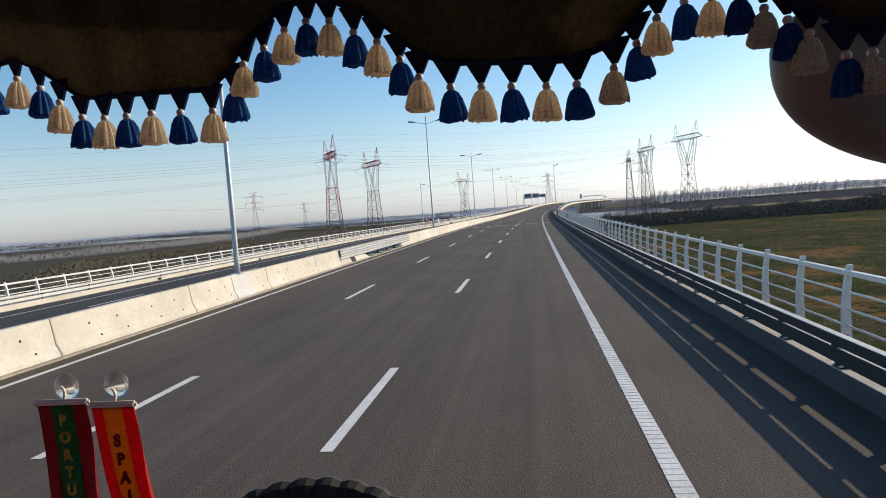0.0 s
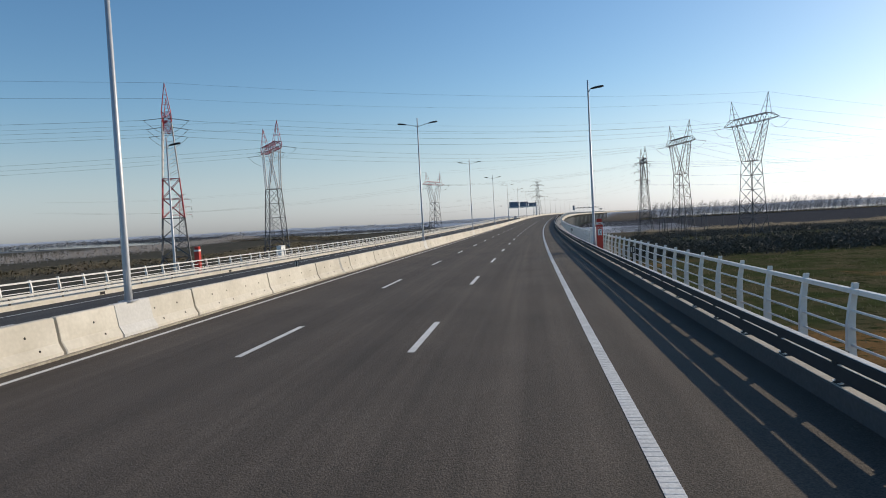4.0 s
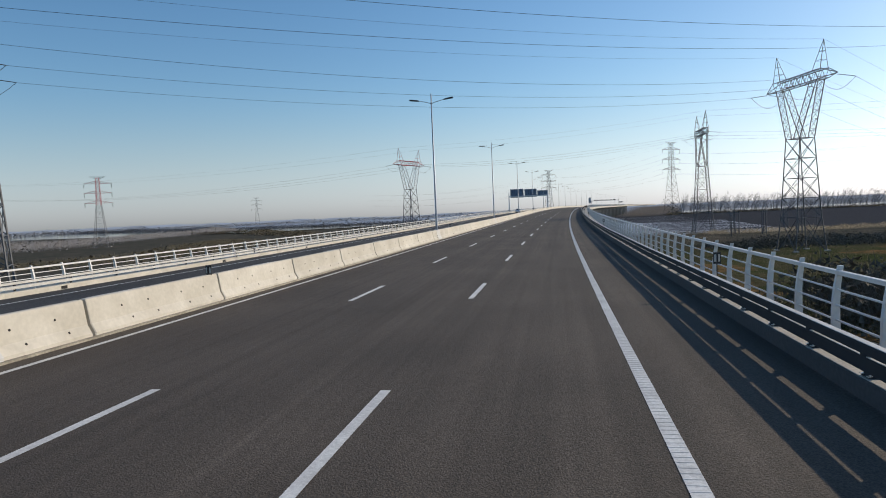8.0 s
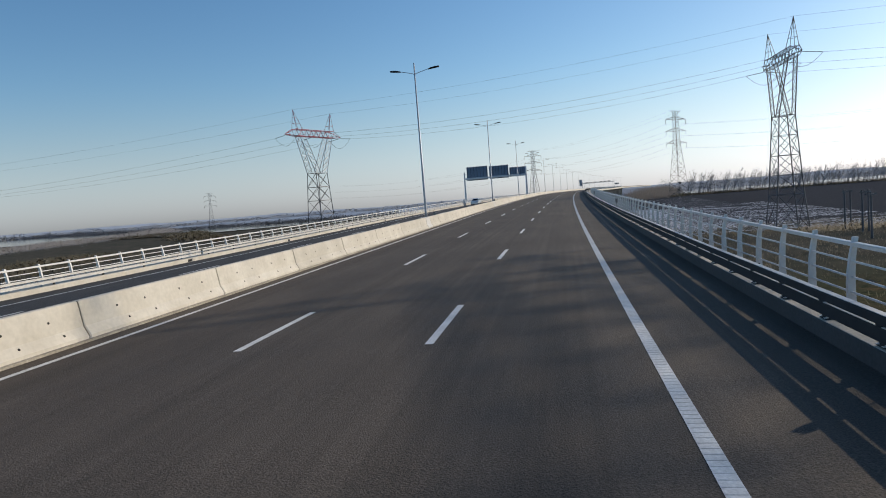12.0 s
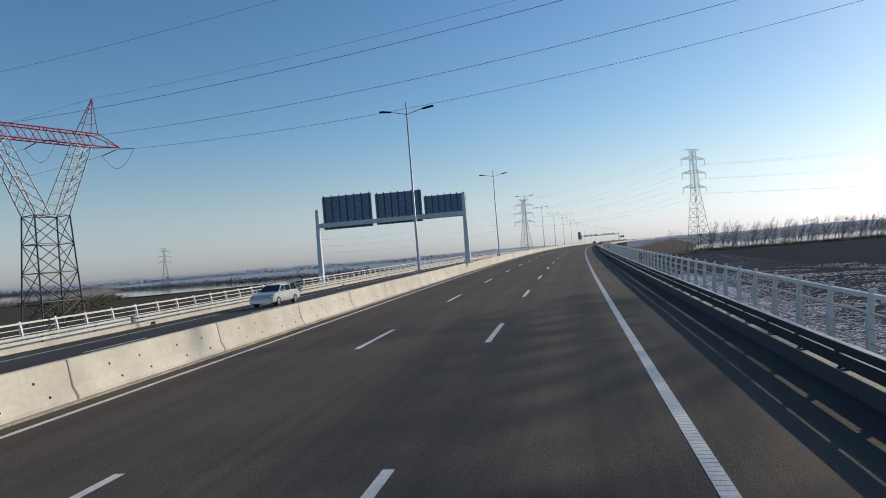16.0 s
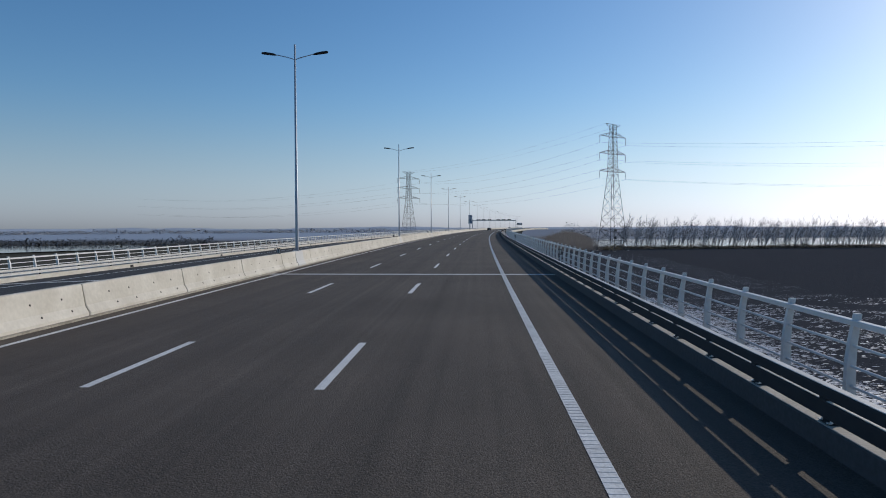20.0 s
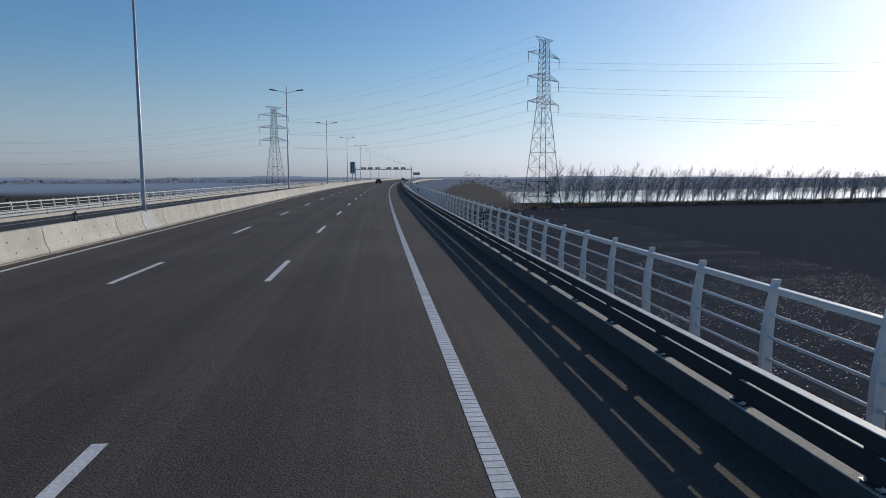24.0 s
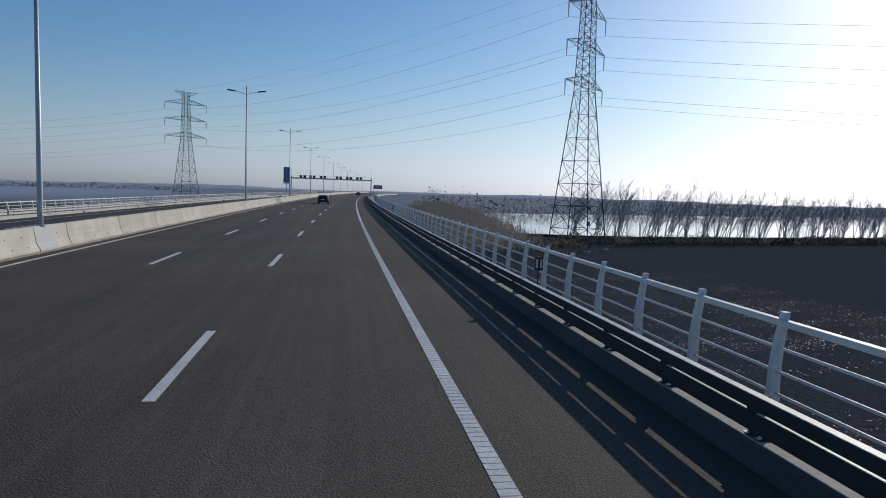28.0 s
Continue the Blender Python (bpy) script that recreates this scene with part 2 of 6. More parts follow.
def ground_material():
    """Fields by their place: green meadow, dry scrub, and black ploughed earth with frost and wet furrows; haze painted
    in far off.
    """
    m = bpy.data.materials.new("fields")
    m.use_nodes = True
    nt = m.node_tree
    bs = nt.nodes["Principled BSDF"]
    bs.inputs["Specular IOR Level"].default_value = 0.0
    pos = nt.nodes.new("ShaderNodeNewGeometry").outputs["Position"]
    sep = nt.nodes.new("ShaderNodeSeparateXYZ")
    nt.links.new(pos, sep.inputs[0])

    def noise_at(scale, detail=5, stretch=None, rough=0.55):
        n = nt.nodes.new("ShaderNodeTexNoise")
        n.inputs["Scale"].default_value, n.inputs["Detail"].default_value, n.inputs["Roughness"].default_value = scale, detail, rough
        if stretch:
            mp = nt.nodes.new("ShaderNodeMapping")
            mp.inputs["Scale"].default_value = stretch
            mp.inputs["Rotation"].default_value = (0, 0, radians(-12))
            nt.links.new(pos, mp.inputs["Vector"])
            nt.links.new(mp.outputs[0], n.inputs["Vector"])
        else:
            nt.links.new(pos, n.inputs["Vector"])
        return n.outputs["Fac"]

    def ranged(v, a, b, lo=0.0, hi=1.0, smooth=True):
        r = nt.nodes.new("ShaderNodeMapRange")
        r.interpolation_type = "SMOOTHSTEP" if smooth else "LINEAR"
        for k, x in zip(("From Min", "From Max", "To Min", "To Max"), (a, b, lo, hi)):
            r.inputs[k].default_value = x
        nt.links.new(v, r.inputs["Value"])
        return r.outputs["Result"]

    def math_(op, a, b):
        n = nt.nodes.new("ShaderNodeMath")
        n.operation = op
        for i, v in enumerate((a, b)):
            if isinstance(v, (int, float)):
                n.inputs[i].default_value = v
            else:
                nt.links.new(v, n.inputs[i])
        return n.outputs[0]

    def mixed(fac, a, b):
        n = nt.nodes.new("ShaderNodeMix")
        n.data_type = "RGBA"
        for k, v in (("Factor", fac), ("A", a), ("B", b)):
            if isinstance(v, tuple):
                n.inputs[k].default_value = (*v, 1)
            elif isinstance(v, (int, float)):
                n.inputs[k].default_value = v
            else:
                nt.links.new(v, n.inputs[k])
        return n.outputs["Result"]

    wob = noise_at(0.02, 4)
    y = math_("ADD", sep.outputs["Y"], math_("MULTIPLY", wob, 50))
    x = math_("ADD", sep.outputs["X"], math_("MULTIPLY", wob, 40))
    mid, fine, patch = noise_at(0.15), noise_at(2.2, 6, None, 0.7), noise_at(0.035, 4)
    green = mixed(ranged(mid, 0.4, 0.6), (0.054, 0.067, 0.028), (0.1, 0.088, 0.05))
    green = mixed(ranged(patch, 0.56, 0.62), green, (0.2, 0.12, 0.055))
    green = mixed(ranged(noise_at(0.6, 6, None, 0.7), 0.5, 0.62), green, (0.035, 0.045, 0.018))
    scrub = mixed(ranged(mid, 0.35, 0.65), (0.105, 0.096, 0.08), (0.07, 0.072, 0.06))
    # earth lifted towards blue-grey, with some of the air's haze in it
    plough = mixed(ranged(fine, 0.35, 0.65), (0.05, 0.053, 0.06), (0.08, 0.084, 0.094))
    furrow = noise_at(0.5, 6, (0.25, 3.0, 1.0), 0.75)
    frost_band = math_("MULTIPLY", ranged(y, 470, 520), ranged(y, 640, 720, 1.0, 0.0))
    frost_band = math_("MULTIPLY", frost_band, ranged(x, 75, 140, 1.0, 0.0))
    # past the frost band the white flecks are painted glints of wet earth
    near_wet = math_("MULTIPLY", ranged(y, 600, 700), ranged(x, 120, 190, 0.45, 0.0))
    thresh = math_("SUBTRACT", 0.86, math_("MULTIPLY", math_("ADD", frost_band, near_wet), 0.36))
    frost = math_("GREATER_THAN", math_("ADD", math_("MULTIPLY", furrow, 0.5), math_("MULTIPLY", fine, 0.5)), thresh)
    plough = mixed(frost, plough, (0.62, 0.64, 0.68))
    right = mixed(ranged(y, 370, 450), green, scrub)
    right = mixed(ranged(y, 490, 540), right, plough)
    side = ranged(sep.outputs["X"], -20, 8)
    # distance haze painted over the land ahead
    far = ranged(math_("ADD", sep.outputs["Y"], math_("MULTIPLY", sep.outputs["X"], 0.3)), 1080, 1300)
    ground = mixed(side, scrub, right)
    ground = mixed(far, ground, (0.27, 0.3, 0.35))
    # paler haze painted over the far land on the left
    left_haze = ranged(math_("ADD", sep.outputs["Y"], math_("MULTIPLY", sep.outputs["X"], -0.9)), 1300, 1750)
    left_haze = math_("MULTIPLY", left_haze, ranged(sep.outputs["X"], -100, 60, 1.0, 0.0))
    ground = mixed(left_haze, ground, (0.36, 0.42, 0.5))
    nt.links.new(mixed(ranged(fine, 0.3, 0.7, 0.0, 0.22), ground, (0.016, 0.016, 0.016)), bs.inputs["Base Color"])
    nt.links.new(ranged(furrow, 0.45, 0.7, 0.95, 0.6), bs.inputs["Roughness"])
    b = nt.nodes.new("ShaderNodeBump")
    b.inputs["Strength"].default_value, b.inputs["Distance"].default_value = 0.7, 0.25
    nt.links.new(math_("ADD", fine, furrow), b.inputs["Height"])
    nt.links.new(b.outputs["Normal"], bs.inputs["Normal"])
    return m


FIELDS = ground_material()


def plain(name, colour, rough, spec=0.5, alpha=None):
    m = bpy.data.materials.new(name)
    m.use_nodes = True
    bs = m.node_tree.nodes["Principled BSDF"]
    bs.inputs["Base Color"].default_value, bs.inputs["Roughness"].default_value = (*colour, 1), rough
    bs.inputs["Specular IOR Level"].default_value = spec
    return m


WATER = material("river_water", (0.05, 0.07, 0.08), 0.06, grain=0.2, vary=0.1, stain=0.01, bump=0.15)
# the ridges' pale blue is haze painted into their base colour
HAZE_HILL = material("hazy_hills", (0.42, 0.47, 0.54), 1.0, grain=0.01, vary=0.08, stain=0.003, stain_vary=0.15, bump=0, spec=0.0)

# ---------------------------------------------------------------- the road's line
KNOTS = np.arange(-100, 1501, 120.0)
BEND = np.array([-1.4004, -1.4042, -2.1498, -2.4592, -2.0127, -2.3443, -2.0163, -2.7971, -2.2, -2.0, -1.9, -1.8, -1.8, -1.8]) * 1e-4
GRADE = np.array([-0.114, 0.1174, -0.4498, 0.4823, 1.2265, 0.7084, 0.1842, 0.1136, 0.049, 0.049, 0.049, 0.0, -0.2, -0.4]) * 1e-2
LINE = np.arange(-120, 1901, 5.0)


def _line():
    def summed(v):
        a = np.concatenate([[0], np.cumsum((v[1:] + v[:-1]) / 2 * 5)])
        return a - a[np.argmin(abs(LINE))]
    th = summed(np.interp(LINE, KNOTS, BEND))
    return summed(-np.sin(th)), summed(np.cos(th)), summed(np.interp(LINE, KNOTS, GRADE)), th


LX, LY, LZ, LTH = _line()
GROUND_Z = -9.5


def place(s, u, h=0.0):
    """World place s metres along the road, u metres right of the first lane line, h above the carriageway."""
    th = np.interp(s, LINE, LTH)
    return Vector((np.interp(s, LINE, LX) + u * math.cos(th), np.interp(s, LINE, LY) + u * math.sin(th), np.interp(s, LINE, LZ) + h))


def stand(s, u, h=0.0, turn=0.0):
    """The pose of a thing at that place, its y axis along the road."""
    slope = (np.interp(s + 2, LINE, LZ) - np.interp(s - 2, LINE, LZ)) / 4
    return Matrix.Translation(place(s, u, h)) @ Matrix.Rotation(float(np.interp(s, LINE, LTH)) + radians(turn), 4, "Z") @ Matrix.Rotation(math.atan(slope), 4, "X")


def chord(s, length, u, h=0.0):
    """The pose of a straight piece that spans that length of the road, its y axis along the chord."""
    a, d = place(s, u, h), place(s + length, u, h) - place(s, u, h)
    return Matrix.Translation(a) @ Matrix.Rotation(math.atan2(-d.x, d.y), 4, "Z") @ Matrix.Rotation(math.atan2(d.z, math.hypot(d.x, d.y)), 4, "X")


def cross(u):
    """The height of the opposite carriageway, which falls away from the median."""
    return -0.042 * max(0.0, -9.0 - u)


# ---------------------------------------------------------------- mesh helpers
def linked(name, bm, mat, parent=None, label="", smooth=False):
    me = bpy.data.meshes.new(name)
    bm.normal_update()
    bm.to_mesh(me)
    bm.free()
    for mm in mat if isinstance(mat, (list, tuple)) else [mat]:
        me.materials.append(mm)
    if smooth:
        for p in me.polygons:
            p.use_smooth = True
    ob = new(name, me)
    if parent:
        ob.parent = parent
    if label:
        ob["label"] = label
    return ob


def part(name, bm, mat, parent, label="", smooth=False):
    return linked(name, bm, mat, parent, label, smooth)


def thing(name, m, label, category, group="", kind=""):
    ob = new(name)
    ob.matrix_world = m
    return tagged(ob, label, category, group, kind)


def box(bm, x0, x1, y0, y1, z0, z1, bevel=0.0):
    r = bmesh.ops.create_cube(bm, size=1.0, matrix=Matrix.Translation(((x0 + x1) / 2, (y0 + y1) / 2, (z0 + z1) / 2)) @ Matrix.Diagonal((x1 - x0, y1 - y0, z1 - z0, 1)))
    if bevel:
        bmesh.ops.bevel(bm, geom=list({e for v in r["verts"] for e in v.link_edges}), offset=bevel, segments=2, affect="EDGES")
    return bm


def boxed(*a, bevel=0.0):
    return box(bmesh.new(), *a, bevel=bevel)


def bar(bm, p, q, w, sides=4, w2=None):
    """A straight member from p to q."""
    p, q = Vector(p), Vector(q)
    d = (q - p).normalized()
    a = d.orthogonal().normalized()
    b = d.cross(a)
    w2 = w if w2 is None else w2
    rings = []
    for c, ww in ((p, w), (q, w2)):
        rings.append([bm.verts.new(c + (a * math.cos(t) + b * math.sin(t)) * ww / 2) for t in (2 * math.pi * (k + 0.5) / sides for k in range(sides))])
    for k in range(sides):
        bm.faces.new((rings[0][k], rings[0][(k + 1) % sides], rings[1][(k + 1) % sides], rings[1][k]))
    bm.faces.new(rings[0][::-1])
    bm.faces.new(rings[1])


def lathe(bm, profile, seg=16, centre=(0, 0)):
    """Turned about z: profile rows of (radius, z)."""
    rings = [[bm.verts.new((centre[0] + r * math.cos(2 * math.pi * k / seg), centre[1] + r * math.sin(2 * math.pi * k / seg), z)) for k in range(seg)] for r, z in profile]
    for a, b in zip(rings, rings[1:]):
        for k in range(seg):
            bm.faces.new((a[k], a[(k + 1) % seg], b[(k + 1) % seg], b[k]))
    bm.faces.new(rings[0][::-1])
    bm.faces.new(rings[-1])
    return bm


def run(name, profile, s0, s1, mat, step=10.0, parent=None, closed=True, label="", fall=False):
    """A profile of (u, h) drawn along the road from s0 to s1."""
    bm = bmesh.new()
    n = max(1, int(round((s1 - s0) / step)))
    rings = []
    for i in range(n + 1):
        s = s0 + (s1 - s0) * i / n
        rings.append([bm.verts.new(place(s, u, h + (cross(u) if fall else 0))) for u, h in profile])
    k = len(profile)
    for a, b in zip(rings, rings[1:]):
        for j in range(k if closed else k - 1):
            bm.faces.new((a[j], b[j], b[(j + 1) % k], a[(j + 1) % k]))
    if closed:
        bm.faces.new(rings[0])
        bm.faces.new(rings[-1][::-1])
    if closed:
        bmesh.ops.recalc_face_normals(bm, faces=bm.faces[:])
    lane = bm.loops.layers.uv.new("lane")
    where = {v: (u, s0 + (s1 - s0) * i / n) for i, ring in enumerate(rings) for v, (u, h) in zip(ring, profile)}
    for f in bm.faces:
        for lp in f.loops:
            lp[lane].uv = where[lp.vert]
    return linked(name, bm, mat, parent, label)


# ---------------------------------------------------------------- ground and distance
def build_ground():
    bm = bmesh.new()
    xs = [-4600, -3000, -2000, -1400, -1000] + list(range(-700, 701, 25)) + [1000, 1400, 2000, 3000, 4600]
    ys = [-1500, -800, -400] + list(range(-200, 1501, 25)) + [1800, 2200, 2800, 3600, 4800]
    grid = []
    for y in ys:
        row = []
        for x in xs:
            z = GROUND_Z + 0.5 * noise.noise(Vector((x * 0.013, y * 0.013, 0))) + 0.25 * noise.noise(Vector((x * 0.06, y * 0.06, 3)))
            row.append(bm.verts.new((x, y, z)))
        grid.append(row)
    for a, b in zip(grid, grid[1:]):
        for i in range(len(xs) - 1):
            bm.faces.new((a[i], a[i + 1], b[i + 1], b[i]))
    tagged(linked("ground", bm, FIELDS, smooth=True), "flat winter fields of grass, scrub and black ploughed earth, tinted pale by painted haze far off", "ground", kind="structure")


build_ground()


def sheet(name, pts, z, mat, label):
    bm = bmesh.new()
    bm.faces.new([bm.verts.new((x, y, z)) for x, y in pts])
    bmesh.ops.triangulate(bm, faces=bm.faces[:])
    return tagged(linked(name, bm, mat), label, "water", kind="structure")


sheet("water", [(138, 965), (180, 945), (205, 942), (262, 946), (330, 954), (400, 964), (520, 1000), (760, 1080), (1500, 1250), (2000, 1500), (1800, 1700), (1124, 1480), (577, 1270), (457, 1235), (345, 1215), (285, 1190), (180, 1190), (150, 1080)], GROUND_Z + 0.75, WATER, "wide bright river reflecting the pale sky")
sheet("water", [(-125, 965), (-160, 925), (-187, 885), (-234, 842), (-290, 832), (-370, 848), (-520, 900), (-900, 1010), (-1300, 1200), (-1300, 1700), (-700, 1300), (-420, 1085), (-260, 1030), (-170, 1032)], GROUND_Z + 0.75, WATER, "pale river bend beyond the scrub")


def hills(name, a, b, height, seed, label, depth=160):
    """A long low ridge from a to b with an uneven crest."""
    bm = bmesh.new()
    a, b = Vector((*a, 0)), Vector((*b, 0))
    n = 90
    across = (b - a).normalized().cross(Vector((0, 0, 1)))
    rows = []
    for i in range(n + 1):
        t = i / n
        p = a.lerp(b, t)
        h = height * (0.55 + 0.6 * noise.noise(Vector((t * 6, seed, 0))) + 0.18 * noise.noise(Vector((t * 40, seed, 5)))) * min(1, 8 * t, 8 * (1 - t))
        h = max(h, height * 0.15)
        rows.append([bm.verts.new(p + across * o + Vector((0, 0, GROUND_Z + hh))) for o, hh in ((-depth, -1), (-depth * 0.4, h * 0.7), (0, h), (depth * 0.5, h * 0.6), (depth, -1))])
    for r, q in zip(rows, rows[1:]):
        for k in range(4):
            bm.faces.new((r[k], q[k], q[k + 1], r[k + 1]))
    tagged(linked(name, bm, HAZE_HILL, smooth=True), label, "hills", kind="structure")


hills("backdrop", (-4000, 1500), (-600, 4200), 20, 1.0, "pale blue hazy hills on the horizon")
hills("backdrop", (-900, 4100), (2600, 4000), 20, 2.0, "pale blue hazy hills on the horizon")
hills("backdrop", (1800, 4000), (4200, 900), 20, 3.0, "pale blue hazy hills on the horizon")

# ---------------------------------------------------------------- deck, carriageways, markings
END = 1500
ROAD_U0, ROAD_U1 = -8.15, 6.75
tagged(run("road", [(ROAD_U0, 0), (ROAD_U1, 0), (ROAD_U1, -0.4), (ROAD_U0, -0.4)], -100, END, ASPHALT), "dark worn asphalt carriageway on the viaduct", "road", kind="structure")
tagged(run("road", [(-23.1, cross(-23.1)), (-9.05, 0), (-9.05, -0.4), (-23.1, -0.4 + cross(-23.1))], -100, END, ASPHALT_FAR), "dark asphalt of the opposite carriageway", "road", kind="structure")
tagged(run("median", [(-9.05, -0.45), (-9.05, 0.045), (-8.15, 0.045), (-8.15, -0.45)], -100, END, LEDGE), "dirty concrete strip under the median barrier", "median", kind="structure")
tagged(run("footway", [(6.79, -0.7), (6.79, -0.25), (8.28, -0.25), (8.32, -0.28), (8.32, -0.7)], -100, END, CONCRETE_DECK), "narrow concrete footway under the railing", "footway", kind="structure")
# dark shaded body, then a thin pale layer for its sunlit top
tagged(run("parapet", [(6.35, -0.4), (6.35, 0.27), (6.365, 0.288), (6.79, 0.288), (6.79, -0.4)], -100, END, PARAPET), "low concrete parapet beside the hard shoulder, its face coloured dark as in shade", "parapet", kind="structure")
tagged(run("parapet_cap", [(6.355, 0.292), (6.36, 0.3), (6.79, 0.3), (6.795, 0.292)], -100, END, PARAPET_TOP), "concrete top of the parapet in a pale sunlit colour", "parapet", kind="structure")
LP, LEFT_TOP = -23.1, 0.26
tagged(run("kerb", [(LP, cross(LP) - 0.3), (LP, cross(LP) + 0.24), (LP - 0.05, cross(LP) + LEFT_TOP), (LP - 1.05, cross(LP) + LEFT_TOP), (LP - 1.1, cross(LP) + 0.2), (LP - 1.1, cross(LP) - 0.7), (LP, cross(LP) - 0.7)], -100, END, CONCRETE), "pale concrete parapet kerb of the opposite side", "kerb", kind="structure")
tagged(run("edge_beam", [(8.325, -1.5), (8.325, -0.5), (8.6, -0.5), (8.62, -0.54), (8.62, -1.5)], -100, END, CONCRETE, 20), "pale concrete edge beam of the viaduct deck", "deck", kind="structure")
tagged(run("deck", [(8.32, -0.71), (-24.15, -1.3), (-23, -1.9), (7.4, -1.9), (8.32, -1.5)], -100, END, CONCRETE_DECK, 20), "concrete viaduct deck girder", "deck", kind="structure")


def pier(s):
    t = thing("pier", stand(s, -8.5), "round concrete viaduct pier standing in the field", "pier", "viaduct piers")
    for x in (-9.0, 14.2):
        bm = bmesh.new()
        lathe(bm, [(0.75, GROUND_Z - 3.0), (0.75, -2.6), (0.95, -2.2)], 14, (x, 0))
        part("column", bm, CONCRETE_DECK, t, smooth=True)
    part("pier_cap", boxed(-11, 15.4, -0.8, 0.8, -3.0, -1.95, bevel=0.1), CONCRETE_DECK, t)


for i in range(66):
    pier(-60 + 18 * i)

WHITE = 0.006
for u0, u1, name, label in ((3.68, 3.88, "edge_line", "white ribbed edge line on the asphalt"), (-7.66, -7.5, "edge_line", "white edge line beside the median barrier")):
    tagged(run(name, [(u0, WHITE), (u1, WHITE)], -100, END, PAINT, 5, closed=False), label, "road marking", kind="structure")
for u0, u1 in ((-9.75, -9.6), (-20.6, -20.4)):
    tagged(run("edge_line", [(u0, cross(u0) + WHITE), (u1, cross(u1) + WHITE)], -100, END, PAINT, 10, closed=False), "white edge line of the opposite carriageway", "road marking", kind="structure")


def ribs():
    """Raised transverse ribs of the edge line."""
    verts, faces = [], []
    s = -8.0
    while s < 790:
        a = [place(s + ds, u, h) for ds, h in ((0, 0.005), (0.012, 0.0105), (0.03, 0.0105), (0.042, 0.005)) for u in (3.69, 3.87)]
        n = len(verts)
        verts += a
        faces += [(n, n + 1, n + 3, n + 2), (n + 2, n + 3, n + 5, n + 4), (n + 4, n + 5, n + 7, n + 6)]
        s += 0.14
    me = bpy.data.meshes.new("line_ribs")
    me.from_pydata(verts, [], faces)
    me.materials.append(PAINT)
    tagged(new("line_ribs", me), "raised ribs across the white edge line", "road marking", kind="stuff")


ribs()


def dash(u, n, w, length=4.0, period=14.0, off=0.0):
    s = n * period + off
    bm = bmesh.new()
    a = [bm.verts.new(place(s + ds, u + du, WHITE + cross(u))) for ds, du in ((0, -w / 2), (0, w / 2), (length / 2, w / 2), (length, w / 2), (length, -w / 2), (length / 2, -w / 2))]
    bm.faces.new((a[0], a[1], a[2], a[5]))
    bm.faces.new((a[5], a[2], a[3], a[4]))
    tagged(linked("lane_dash", bm, PAINT), "white dash of the lane line", "road marking", "lane dashes", kind="structure")


for n in range(-4, 96):
    dash(0.0, n, 0.16)
    dash(-3.766, n, 0.16)
for n in range(0, 90):
    dash(-13.3, n, 0.14, off=5)
    dash(-16.9, n, 0.14, off=5)


def expansion_joint(s):
    t = thing("expansion_joint", stand(s, 0), "grey steel expansion joint across the carriageway", "joint", "expansion joints", kind="structure")
    for u0, u1 in ((-8.1, 6.7), (-23.0, -9.1)):
        d = cross(u0)
        for y in (-0.22, 0.16):
            bm = bmesh.new()
            v = [bm.verts.new((u, y + dy, h + dh)) for dy in (0, 0.13) for u, h in ((u0, cross(u0)), (u1, 0)) for dh in (0.012,)]
            bm.faces.new((v[0], v[1], v[3], v[2]))
            part("joint_edge", bm, JOINT, t)
        bm = bmesh.new()
        v = [bm.verts.new((u, y, h + 0.007)) for y in (-0.12, 0.16) for u, h in ((u0, cross(u0)), (u1, 0))]
        bm.faces.new((v[0], v[1], v[3], v[2]))
        part("joint_seal", bm, JOINT, t)


for s in (88.8, 555.0, 1021):
    expansion_joint(s)

# ---------------------------------------------------------------- median barrier
UNIT = 6.17
NJ = [(-0.31, 0.04), (-0.31, 0.12), (-0.19, 0.33), (-0.095, 0.9), (-0.075, 0.92), (0.075, 0.92), (0.095, 0.9), (0.19, 0.33), (0.31, 0.12), (0.31, 0.04)]


def barrier_mesh(length, top=1.0):
    bm = bmesh.new()
    rings = [[bm.verts.new((x * k, y, z * (top if z > 0.5 else 1) - (0.0 if k == 1 else 0.012 * (z > 0.1)))) for x, z in NJ] for y, k in ((0.012, 0.94), (0.04, 1), (length * 0.5, 1), (length - 0.04, 1), (length - 0.012, 0.94))]
    n = len(NJ)
    for a, b in zip(rings, rings[1:]):
        for j in range(n - 1):
            bm.faces.new((a[j], b[j], b[j + 1], a[j + 1]))
        bm.faces.new((a[n - 1], b[n - 1], b[0], a[0]))
    bm.faces.new(rings[0])
    bm.faces.new(rings[-1][::-1])
    bmesh.ops.recalc_face_normals(bm, faces=bm.faces[:])
    return bm


def barrier_unit(length, label):
    t = thing("concrete_barrier", stand(0, 0), label, "barrier", "median barrier units")
    part("barrier_body", barrier_mesh(length), CONCRETE, t)
    # dark discs on the face imitate shaded holes; nothing is cut out
    hole = bmesh.new()
    lathe(hole, [(0.03, -0.01), (0.03, 0.007), (0.018, 0.009)], 8)
    me = None
    for y in (length * 0.2, length * 0.38, length * 0.64, length * 0.84):
        for x, z, tilt in ((0.145, 0.6, 80), (0.237, 0.25, 62)):
            if me is None:
                o = linked("lifting_hole", hole, DARK)
                me = o.data
            else:
                o = new("lifting_hole", me)
            o.parent = t
            o.matrix_local = Matrix.Translation((x, y + 0.3 * (z < 0.4), z)) @ Matrix.Rotation(radians(tilt), 4, "Y")
    return t


GAP0, GAP1 = 31.9, 50.4
first = barrier_unit(UNIT, "pale precast concrete median barrier unit with lifting holes")
